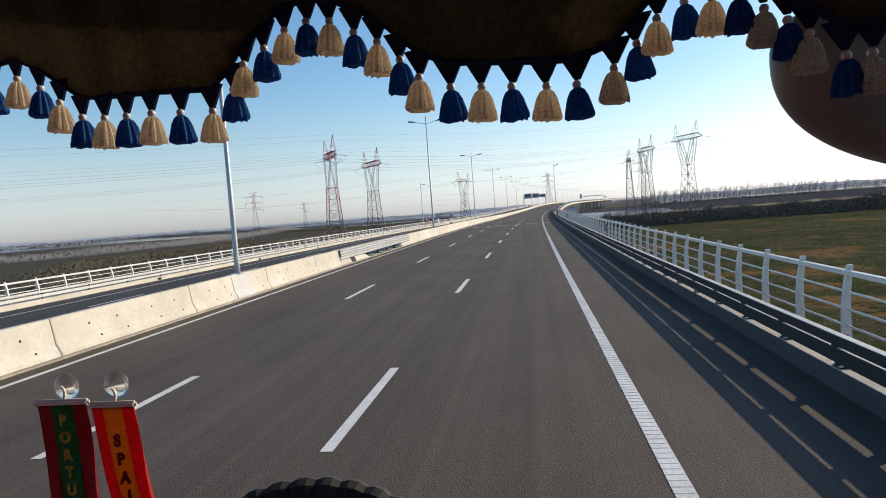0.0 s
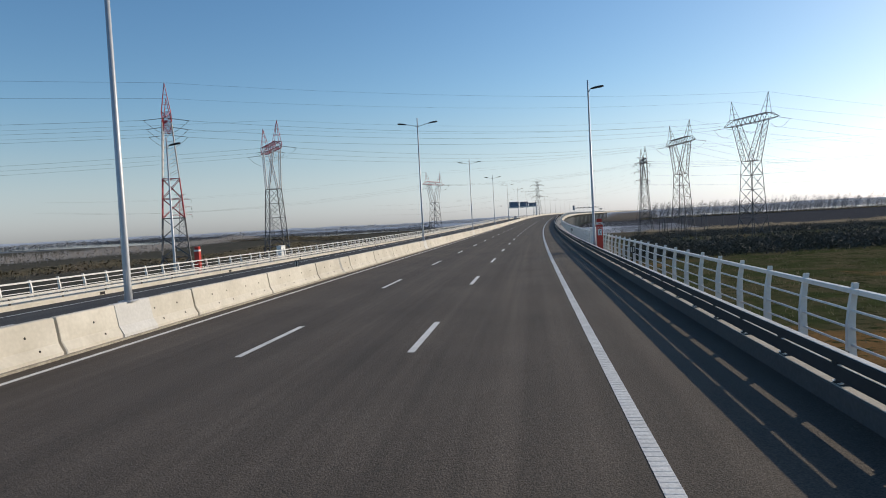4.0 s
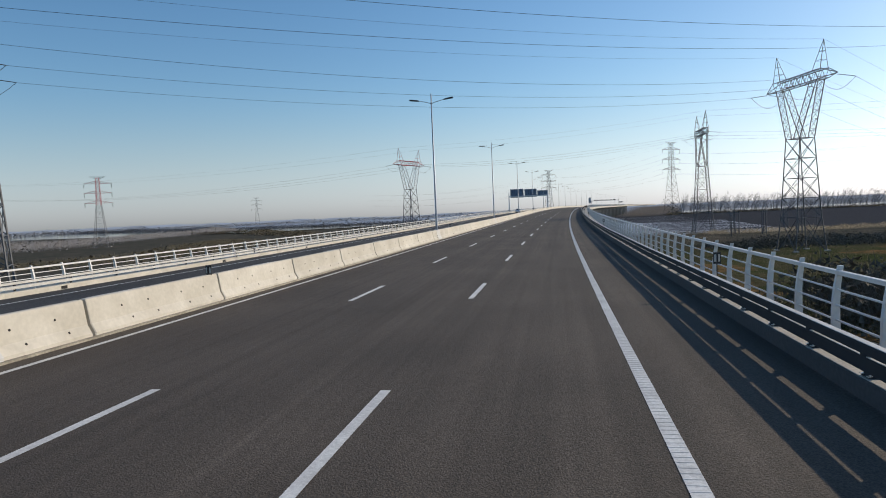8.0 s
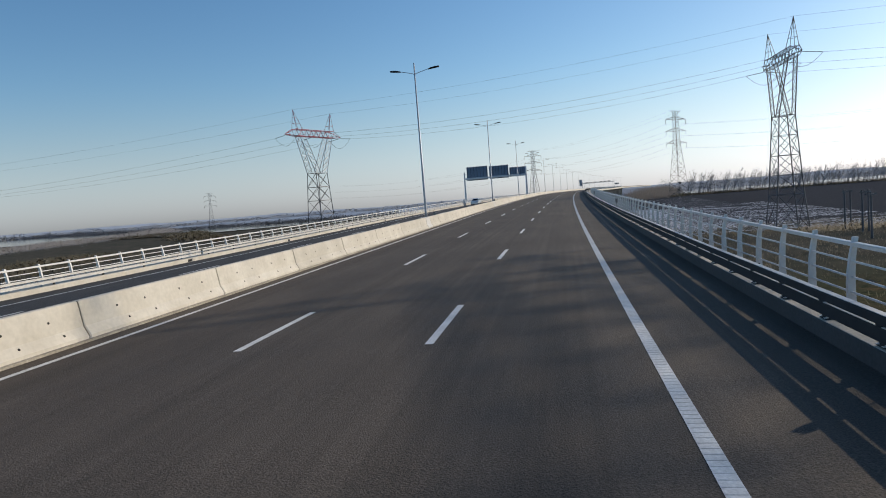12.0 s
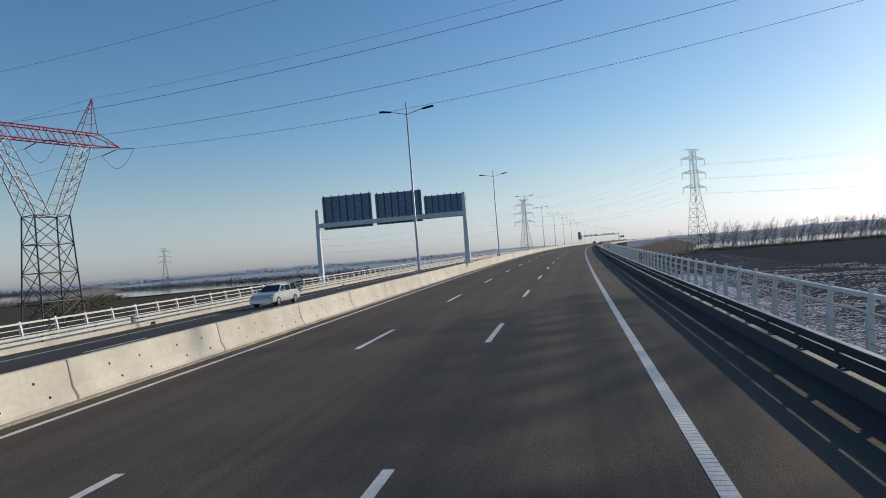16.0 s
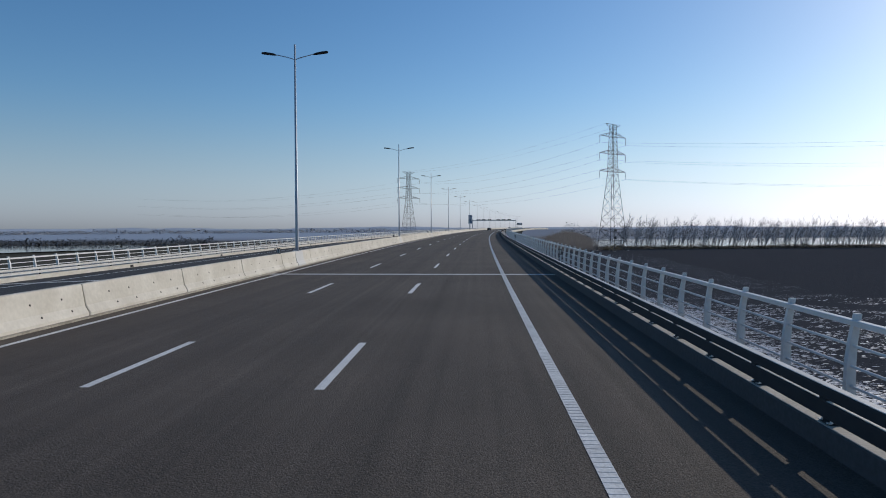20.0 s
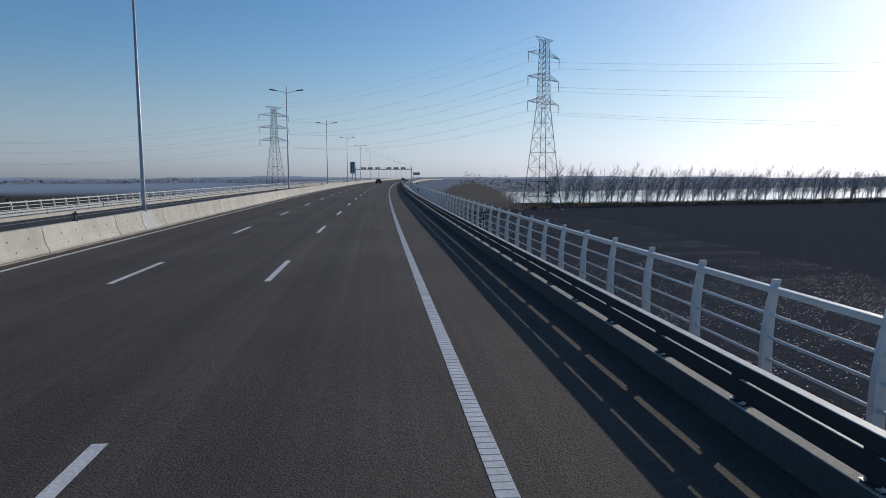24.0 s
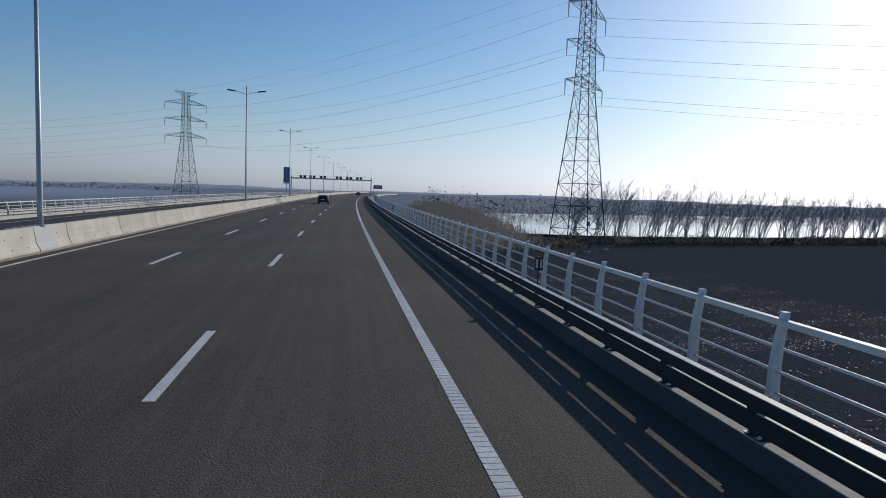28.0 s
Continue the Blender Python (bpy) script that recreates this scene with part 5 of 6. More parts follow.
thicket("brush", [(-350, 300), (-280, 500), (-330, 690), (-380, 1000), (-500, 1200)], 30, 7, 40000, BARK, "bare brown woods beyond the fields", "woods", 1.6, 0.8)
thicket("brush", [(-140, 640), (-230, 760), (-260, 850), (-420, 860)], 16, 5, 16000, SCRUB, "dark scrub along the river bank", "brush", 1.3)
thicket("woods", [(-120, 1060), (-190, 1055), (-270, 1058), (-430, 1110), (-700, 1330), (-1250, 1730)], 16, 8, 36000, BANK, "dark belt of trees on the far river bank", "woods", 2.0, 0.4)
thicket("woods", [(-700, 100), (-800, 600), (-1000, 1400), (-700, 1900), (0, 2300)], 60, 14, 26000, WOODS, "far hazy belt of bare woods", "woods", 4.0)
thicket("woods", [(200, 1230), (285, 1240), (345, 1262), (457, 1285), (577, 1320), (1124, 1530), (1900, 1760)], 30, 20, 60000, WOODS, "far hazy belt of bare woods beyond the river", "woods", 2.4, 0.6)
thicket("woods", [(420, 330), (620, 480), (900, 620), (1400, 700)], 40, 12, 24000, WOODS, "far haze-tinted belt of bare poplars beyond the meadow", "woods", 3.0)


def scattered(name, count, region, size, mat, label, category, flat, gate=None):
    """Many small blades or flat patches over a stretch beside the viaduct, thinned out where gate(x, y) is low."""
    verts, faces = [], []
    for i in range(count):
        s, u = region()
        p = place(s, u)
        x, y = p.x, p.y
        if gate and rng.random() > gate(x, y):
            continue
        z = GROUND_Z + 0.5 * noise.noise(Vector((x * 0.013, y * 0.013, 0))) + 0.25 * noise.noise(Vector((x * 0.06, y * 0.06, 3)))
        b = size * rng.uniform(0.25, 1.0) ** 1.5 * 1.4
        n = len(verts)
        if flat:
            w = b * rng.uniform(0.08, 0.3)
            a = rng.gauss(0.15, 0.25)
            c, d = math.cos(a), math.sin(a)
            tilt = rng.uniform(-0.06, 0.1)
            for px, py in ((-b, -w * 0.4), (-b * rng.uniform(0, 0.6), -w), (b, -w * 0.5), (b * rng.uniform(0.2, 0.8), w * 0.8), (-b * rng.uniform(0.2, 0.8), w)):
                verts.append((x + px * c - py * d, y + px * d + py * c, z + 0.12 + py * 0.25 + px * tilt))
            faces.append(tuple(range(n, n + 5)))
        else:
            verts += [(x - 0.12 * b, y, z - 0.1), (x + 0.12 * b, y + 0.1 * b, z - 0.1), (x + rng.uniform(-0.6, 0.6) * b, y + rng.uniform(-0.6, 0.6) * b, z + 0.7 * b)]
            faces.append((n, n + 1, n + 2))
    me = bpy.data.meshes.new(name)
    me.from_pydata(verts, [], faces)
    me.materials.append(mat)
    if not flat:
        soften(me)
    tagged(new(name, me), label, category, kind="stuff")


def streaks(lo, hi):
    """Long furrow-wise streaks, one wherever the noise lies above lo."""
    def gate(x, y):
        v = 0.6 * noise.noise(Vector((x * 0.025, y * 0.16, 7))) + 0.4 * noise.noise(Vector((x * 0.12, y * 0.6, 2)))
        return min(1.0, max(0.0, (v - lo) / (hi - lo)))
    return gate


scattered("frost_patches", 70000, lambda: (470 + 185 * rng.random() ** 1.25, 11 + 75 * rng.random() ** 1.3), 0.34, FROST_GLINT, "white frost lying between the clods of ploughed earth", "frost", True, streaks(-0.3, 0.5))
# small white patches that imitate sun glints on wet furrows
scattered("frost_patches", 150000, lambda: (600 + 260 * rng.random(), 10 + 65 * rng.random() ** 1.3), 0.1, FROST_GLINT, "scattered white flecks drawn as wet glints on black earth", "frost", True, streaks(-0.2, 0.55))
scattered("frost_patches", 36000, lambda: (555 + 100 * rng.random(), 10 + 26 * rng.random() ** 1.2), 0.3, FROST_GLINT, "white frost lying on the field edge below the viaduct", "frost", True, streaks(-0.5, 0.25))
scattered("clods", 30000, lambda: (rng.uniform(470, 880), 9 + 90 * rng.random() ** 1.3), 0.35, FIELDS, "rough clods of black ploughed earth", "earth", False)
scattered("grass_tufts", 70000, lambda: (rng.uniform(-10, 380), 9 + 110 * rng.random() ** 1.4), 0.5, TUFT, "tufts of rough winter grass", "grass", False, streaks(-0.6, 0.3))
scattered("grass_tufts", 30000, lambda: (rng.uniform(390, 500), 9 + 90 * rng.random() ** 1.4), 0.55, SCRUB, "tufts of dry brown grass", "grass", False, streaks(-0.6, 0.3))


# ---------------------------------------------------------------- poles in the field
def field_pole(x, y, frame_):
    t = thing("utility_pole", Matrix.Translation((x, y, GROUND_Z)) @ Matrix.Rotation(0.5, 4, "Z"), "dark concrete poles with a short crossarm in the scrub", "pole", "field poles")
    for dx in ((-0.9, 0.9) if frame_ else (0.0,)):
        bm = bmesh.new()
        bar(bm, (dx, 0, -0.8), (dx, 0, 8.2), 0.42, 6, 0.26)
        part("pole", bm, LATTICE, t)
    part("crossarm", boxed(-1.5, 1.5, -0.1, 0.1, 7.6, 7.8), LATTICE, t)
    for dx in (-1.3, 0.0, 1.3):
        part("insulator", lathe(bmesh.new(), [(0.06, 7.8), (0.09, 7.95), (0.05, 8.1)], 8, (dx, 0)), GLASS_INSULATOR, t)


for x, y, fr in ((80, 455, True), (79, 446, True), (73, 432, False), (86, 440, True), (90, 452, False), (96, 436, True), (104, 470, True), (112, 462, False)):
    field_pole(x, y, fr)


# ---------------------------------------------------------------- cars
def car(m, paint, label, estate=True):
    t = thing("car", m, label, "car")
    half = 0.86
    side = [(-2.2, 0.32), (-2.24, 0.62), (-2.2, 0.88), (-2.12, 0.95), (1.1, 0.98), (2.0, 0.82), (2.2, 0.6), (2.2, 0.3)]
    body = bmesh.new()
    rows = []
    for y, z in side:
        k = 1.0 if z < 0.9 else 0.96
        rows.append((body.verts.new((-half * k, y, z)), body.verts.new((half * k, y, z))))
    for a, b in zip(rows, rows[1:] + rows[:1]):
        body.faces.new((a[0], b[0], b[1], a[1]))
    body.faces.new([r[0] for r in rows][::-1])
    body.faces.new([r[1] for r in rows])
    bmesh.ops.recalc_face_normals(body, faces=body.faces[:])
    bmesh.ops.bevel(body, geom=body.edges[:], offset=0.05, segments=2, affect="EDGES")
    part("body", body, paint, t, smooth=False)
    cab = bmesh.new()
    lo = [(-2.1, 0.93), (1.05, 0.95)]
    hi = [(-1.85 if estate else -1.2, 1.42), (0.25, 1.44)]
    v = {}
    for sx in (-1, 1):
        for i, (y, z) in enumerate(lo):
            v[sx, 0, i] = cab.verts.new((sx * 0.82, y, z))
        for i, (y, z) in enumerate(hi):
            v[sx, 1, i] = cab.verts.new((sx * 0.62, y, z))
    for q in (((-1, 0, 0), (1, 0, 0), (1, 1, 0), (-1, 1, 0)), ((-1, 0, 1), (-1, 1, 1), (1, 1, 1), (1, 0, 1)), ((-1, 0, 0), (-1, 1, 0), (-1, 1, 1), (-1, 0, 1)), ((1, 0, 0), (1, 0, 1), (1, 1, 1), (1, 1, 0)), ((-1, 1, 0), (1, 1, 0), (1, 1, 1), (-1, 1, 1))):
        cab.faces.new([v[k] for k in q])
    bmesh.ops.recalc_face_normals(cab, faces=cab.faces[:])
    bmesh.ops.bevel(cab, geom=cab.edges[:], offset=0.05, segments=2, affect="EDGES")
    part("roof", cab, paint, t)

    def pane(name, pts, out):
        bm = bmesh.new()
        a = [bm.verts.new(Vector(p) + Vector(out) * 0.012) for p in pts]
        b = [bm.verts.new(Vector(p) - Vector(out) * 0.01) for p in pts]
        bm.faces.new(a)
        bm.faces.new(b[::-1])
        for k in range(len(pts)):
            bm.faces.new((a[k], b[k], b[(k + 1) % len(pts)], a[(k + 1) % len(pts)]))
        bmesh.ops.recalc_face_normals(bm, faces=bm.faces[:])
        part(name, bm, CAR_GLASS, t)

    yb, yt = lo[0][0], hi[0][0]
    pane("rear_window", [(-0.7, yb + (yt - yb) * 0.12, 1.0), (0.7, yb + (yt - yb) * 0.12, 1.0), (0.56, yb + (yt - yb) * 0.88, 1.37), (-0.56, yb + (yt - yb) * 0.88, 1.37)], (0, -1, 0.3))
    pane("windscreen", [(-0.7, 0.97, 1.0), (0.7, 0.97, 1.0), (0.56, 0.34, 1.39), (-0.56, 0.34, 1.39)], (0, 0.5, 0.8))
    for sx in (-1, 1):
        for y0, y1, t0, t1 in ((-1.85, -0.95, -1.7, -0.95), (-0.85, 0.0, -0.85, -0.05), (0.08, 0.85, 0.05, 0.3)):
            pane("side_window", [(sx * 0.8, y0, 1.0), (sx * 0.8, y1, 1.0), (sx * 0.655, t1, 1.37), (sx * 0.655, t0, 1.37)], (sx, 0, 0.4))
        part("tail_lamp", boxed(sx * 0.72 - 0.1, sx * 0.72 + 0.1, -2.26, -2.18, 0.72, 0.98, bevel=0.02), TAIL_RED, t)
        part("headlight", boxed(sx * 0.62 - 0.17, sx * 0.62 + 0.17, 2.05, 2.2, 0.58, 0.72, bevel=0.03), REFLECTOR, t)
        part("door_mirror", boxed(sx * 0.98 - 0.1, sx * 0.98 + 0.1, 0.62, 0.74, 0.96, 1.1, bevel=0.03), paint, t)
        part("roof_rail", boxed(sx * 0.6 - 0.02, sx * 0.6 + 0.02, -1.7, 0.1, 1.44, 1.485, bevel=0.008), CHROME, t)
        for y in (-1.35, 1.35):
            w = bmesh.new()
            lathe(w, [(0.2, -0.1), (0.31, -0.1), (0.325, -0.06), (0.325, 0.06), (0.31, 0.1), (0.2, 0.1)], 20)
            bmesh.ops.rotate(w, verts=w.verts, matrix=Matrix.Rotation(radians(90), 3, "Y"))
            bmesh.ops.translate(w, verts=w.verts, vec=(sx * 0.78, y, 0.325))
            wh = part("wheel", w, RUBBER, t)
            r = bmesh.new()
            lathe(r, [(0.19, -0.03), (0.2, 0.0), (0.05, 0.012), (0.04, 0.03)], 14)
            bmesh.ops.rotate(r, verts=r.verts, matrix=Matrix.Rotation(radians(90 * sx), 3, "Y"))
            bmesh.ops.translate(r, verts=r.verts, vec=(sx * 0.885, y, 0.325))
            part("rim", r, CHROME, wh)
    part("bumper", boxed(-0.84, 0.84, -2.3, -2.12, 0.34, 0.6, bevel=0.05), paint, t)
    part("front_bumper", boxed(-0.84, 0.84, 2.1, 2.28, 0.28, 0.52, bevel=0.05), paint, t)
    part("number_plate", boxed(-0.26, 0.26, -2.31, -2.298, 0.66, 0.77, bevel=0.003), REFLECTOR, t)
    return t


car(stand(846.5, -1.75), CAR_DARK, "dark green estate car in the middle lane")
car(stand(1012.0, 1.6), CAR_DARK, "dark hatchback in the slow lane of the carriageway", False)
car(stand(459.0, -18.2, cross(-18.2), 180), CAR_SILVER, "silver saloon on the opposite carriageway", False)

# ---------------------------------------------------------------- the lorry's cab, standing where the drive begins
CABIN = material("cab_trim", (0.03, 0.027, 0.024), 0.8, grain=30, vary=0.2, stain=3, stain_vary=0.2, bump=0.1, coords="object")
CURTAIN = material("brown_velvet", (0.12, 0.105, 0.068), 0.95, grain=120, vary=0.25, stain=6, stain_vary=0.3, bump=0.2, coords="object", spec=0.1)
NAVY = material("navy_braid", (0.012, 0.02, 0.06), 0.9, grain=300, vary=0.3, stain=30, bump=0.3, coords="object", spec=0.1)
TASSEL_BLUE = material("blue_thread", (0.045, 0.17, 0.42), 0.85, grain=400, vary=0.4, stain=60, stain_vary=0.2, bump=0.6, coords="object", spec=0.15)
TASSEL_TAN = material("tan_thread", (0.82, 0.7, 0.57), 0.85, grain=400, vary=0.3, stain=60, stain_vary=0.2, bump=0.6, coords="object", spec=0.15)
BEAD = material("pale_bead", (0.55, 0.5, 0.5), 0.3, grain=100, vary=0.1, bump=0, coords="object")
FLAG_RED = material("red_satin", (0.66, 0.016, 0.03), 0.6, grain=200, vary=0.2, stain=20, stain_vary=0.15, bump=0.2, coords="object")
FLAG_MAROON = material("maroon_satin", (0.27, 0.014, 0.025), 0.6, grain=200, vary=0.2, stain=20, stain_vary=0.15, bump=0.2, coords="object")
FLAG_GREEN = material("green_satin", (0.012, 0.13, 0.055), 0.6, grain=200, vary=0.2, stain=20, stain_vary=0.15, bump=0.2, coords="object")
FLAG_ORANGE = material("orange_satin", (0.6, 0.22, 0.02), 0.6, grain=200, vary=0.2, stain=20, stain_vary=0.15, bump=0.2, coords="object")
GOLD = material("gold_fringe", (0.8, 0.55, 0.12), 0.6, grain=200, vary=0.3, bump=0.3, coords="object")
HANGER = material("pale_plastic", (0.75, 0.62, 0.56), 0.4, grain=60, vary=0.08, bump=0.05, coords="object")
CUP = bpy.data.materials.new("clear_suction_cup")
CUP.use_nodes = True
cup_bs = CUP.node_tree.nodes["Principled BSDF"]
cup_bs.inputs["Base Color"].default_value, cup_bs.inputs["Roughness"].default_value = (0.9, 0.9, 0.9, 1), 0.15
cup_bs.inputs["Transmission Weight"].default_value, cup_bs.inputs["IOR"].default_value = 0.95, 1.2
CAB_PAINT = material("cab_paint", (0.3, 0.02, 0.02), 0.35, grain=4, vary=0.06, stain=1, stain_vary=0.15, bump=0.02, coords="object")


def see_through(m, share):
    """Lets a part of the light through thin cloth and thread."""
    nt = m.node_tree
    bs = nt.nodes["Principled BSDF"]
    tl = nt.nodes.new("ShaderNodeBsdfTranslucent")
    nt.links.new(bs.inputs["Base Color"].links[0].from_socket, tl.inputs["Color"])
    mx = nt.nodes.new("ShaderNodeMixShader")
    mx.inputs[0].default_value = share
    nt.links.new(bs.outputs[0], mx.inputs[1])
    nt.links.new(tl.outputs[0], mx.inputs[2])
    nt.links.new(mx.outputs[0], nt.nodes["Material Output"].inputs["Surface"])


for cloth in (TASSEL_BLUE, TASSEL_TAN, FLAG_RED, FLAG_MAROON, FLAG_GREEN, FLAG_ORANGE, GOLD):
    see_through(cloth, 0.55)
EYE_Z = 2.70
CAB = stand(-7.28, 2.55, EYE_Z)


def cab_shell():
    t = thing("truck_cab", CAB, "lorry cab with dark trim and open windscreen on the road", "truck")
    left, right = -1.9, 0.62
    part("roof", boxed(left, right, -1.1, 1.25, 0.62, 0.72, bevel=0.04), CAB_PAINT, t)
    part("headlining", boxed(left + 0.06, right - 0.06, -1.0, 0.55, 0.56, 0.615), CABIN, t)
    part("back_wall", boxed(left, right, -1.18, -1.1, -1.5, 0.7, bevel=0.02), CAB_PAINT, t)
    part("floor", boxed(left, right, -1.1, 1.1, -1.6, -1.5), CABIN, t)
    for x0, x1, sx in ((left, left + 0.07, -1), (right - 0.07, right, 1)):
        d = part("door", boxed(x0, x1, -0.35, 0.85, -1.5, -0.32, bevel=0.02), CAB_PAINT, t)
        part("door_handle", boxed((left - 0.03) if sx < 0 else right, left if sx < 0 else right + 0.03, -0.25, -0.05, -0.55, -0.5, bevel=0.01), BLACK_PLASTIC, d)
        part("side_panel", boxed(x0, x1, -1.1, -0.35, -1.5, 0.62), CAB_PAINT, t)
        part("window_header", boxed(x0, x1, -0.35, 0.85, 0.45, 0.62), CABIN, t)
        p = bmesh.new()
        bar(p, ((x0 + x1) / 2, 0.95, -0.45), ((x0 + x1) / 2, 0.8, 0.64), 0.16, 6, 0.12)
        part("pillar", p, CABIN, t)
        for y in (0.25,):
            w = bmesh.new()
            lathe(w, [(0.3, -0.16), (0.5, -0.16), (0.52, -0.1), (0.52, 0.1), (0.5, 0.16), (0.3, 0.16)], 28)
            bmesh.ops.rotate(w, verts=w.verts, matrix=Matrix.Rotation(radians(90), 3, "Y"))
            bmesh.ops.translate(w, verts=w.verts, vec=(x0 + 0.18 if sx < 0 else x1 - 0.18, y, -EYE_Z + 0.52))
            wh = part("wheel", w, RUBBER, t)
            r = bmesh.new()
            lathe(r, [(0.29, -0.05), (0.3, 0.0), (0.12, 0.03), (0.1, 0.06)], 20)
            bmesh.ops.rotate(r, verts=r.verts, matrix=Matrix.Rotation(radians(90 * sx), 3, "Y"))
            bmesh.ops.translate(r, verts=r.verts, vec=(x0 + 0.05 if sx < 0 else x1 - 0.05, y, -EYE_Z + 0.52))
            part("rim", r, CHROME, wh)
    part("front_panel", boxed(left, right, 1.12, 1.22, -1.9, -0.62, bevel=0.04), CAB_PAINT, t)
    part("bumper", boxed(left, right, 1.1, 1.34, -2.4, -1.9, bevel=0.06), BLACK_PLASTIC, t)
    part("chassis", boxed(-1.1, -0.2, -1.2, 1.1, -2.1, -1.6), BLACK_PLASTIC, t)
    part("dashboard", boxed(left + 0.08, right - 0.08, 0.72, 1.12, -0.9, -0.62, bevel=0.05), CABIN, t)
    part("windscreen_header", boxed(left + 0.07, right - 0.07, 1.02, 1.2, 0.47, 0.63, bevel=0.03), CABIN, t)
    col = bmesh.new()
    bar(col, (-0.29, 0.92, -0.85), (-0.3, 0.7, -0.55), 0.09, 10)
    part("steering_column", col, CABIN, t)
    wheel = bmesh.new()
    n, k = 132, 10
    rings = []
    for i in range(n):
        a = 2 * math.pi * i / n
        r = 0.017 + (0.004 if i % 3 else 0.0)
        rings.append([wheel.verts.new(((0.225 + r * math.cos(b)) * math.cos(a), (0.225 + r * math.cos(b)) * math.sin(a), r * math.sin(b))) for b in (2 * math.pi * j / k for j in range(k))])
    for i in range(n):
        for j in range(k):
            wheel.faces.new((rings[i][j], rings[(i + 1) % n][j], rings[(i + 1) % n][(j + 1) % k], rings[i][(j + 1) % k]))
    m = Matrix.Translation((-0.3, 0.68, -0.525)) @ Matrix.Rotation(radians(58), 4, "X")
    bmesh.ops.transform(wheel, matrix=m, verts=wheel.verts)
    sw = part("steering_wheel", wheel, RUBBER, t, "black ribbed steering wheel cover")
    hub = bmesh.new()
    lathe(hub, [(0.07, -0.03), (0.08, 0.0), (0.06, 0.03)], 20)
    for a in (200, 270, 340):
        bar(hub, (0.06 * math.cos(radians(a)), 0.06 * math.sin(radians(a)), 0), (0.222 * math.cos(radians(a)), 0.222 * math.sin(radians(a)), 0), 0.035, 6)
    bmesh.ops.transform(hub, matrix=m, verts=hub.verts)
    part("hub", hub, CABIN, sw)


cab_shell()

# The scalloped edge of the valance: across, ahead and up from the eye.
EDGE = [(-1.12, 1.2, 0.358), (-0.955, 1.152, 0.366), (-0.893, 1.132, 0.339), (-0.788, 1.097, 0.27), (-0.734, 1.08, 0.262), (-0.623, 1.043, 0.253), (-0.495, 1.002, 0.239), (-0.449, 0.985, 0.265),
        (-0.421, 0.974, 0.298), (-0.344, 0.945, 0.334), (-0.303, 0.93, 0.337), (-0.267, 0.916, 0.329), (-0.192, 0.881, 0.284), (-0.133, 0.854, 0.225), (-0.092, 0.831, 0.204), (0.024, 0.765, 0.18),
        (0.058, 0.746, 0.175), (0.096, 0.722, 0.183), (0.137, 0.693, 0.222), (0.16, 0.677, 0.231), (0.2, 0.643, 0.22), (0.231, 0.618, 0.188), (0.266, 0.594, 0.148), (0.45, 0.52, 0.14)]
# The tassels hang closer together where the cloth comes nearer to the driver.
TASSELS = [-1.08, -1.02, -0.955, -0.893, -0.84, -0.788, -0.734, -0.68, -0.623, -0.558, -0.495, -0.449, -0.421, -0.384, -0.344, -0.303, -0.267, -0.227, -0.192, -0.161, -0.133, -0.092, -0.052, -0.013,
           0.024, 0.058, 0.096, 0.116, 0.137, 0.16, 0.179, 0.2, 0.216, 0.231, 0.245, 0.266, 0.285, 0.31, 0.34]


def edge_at(x):
    xs = [e[0] for e in EDGE]
    return Vector((x, float(np.interp(x, xs, [e[1] for e in EDGE])), float(np.interp(x, xs, [e[2] for e in EDGE]))))


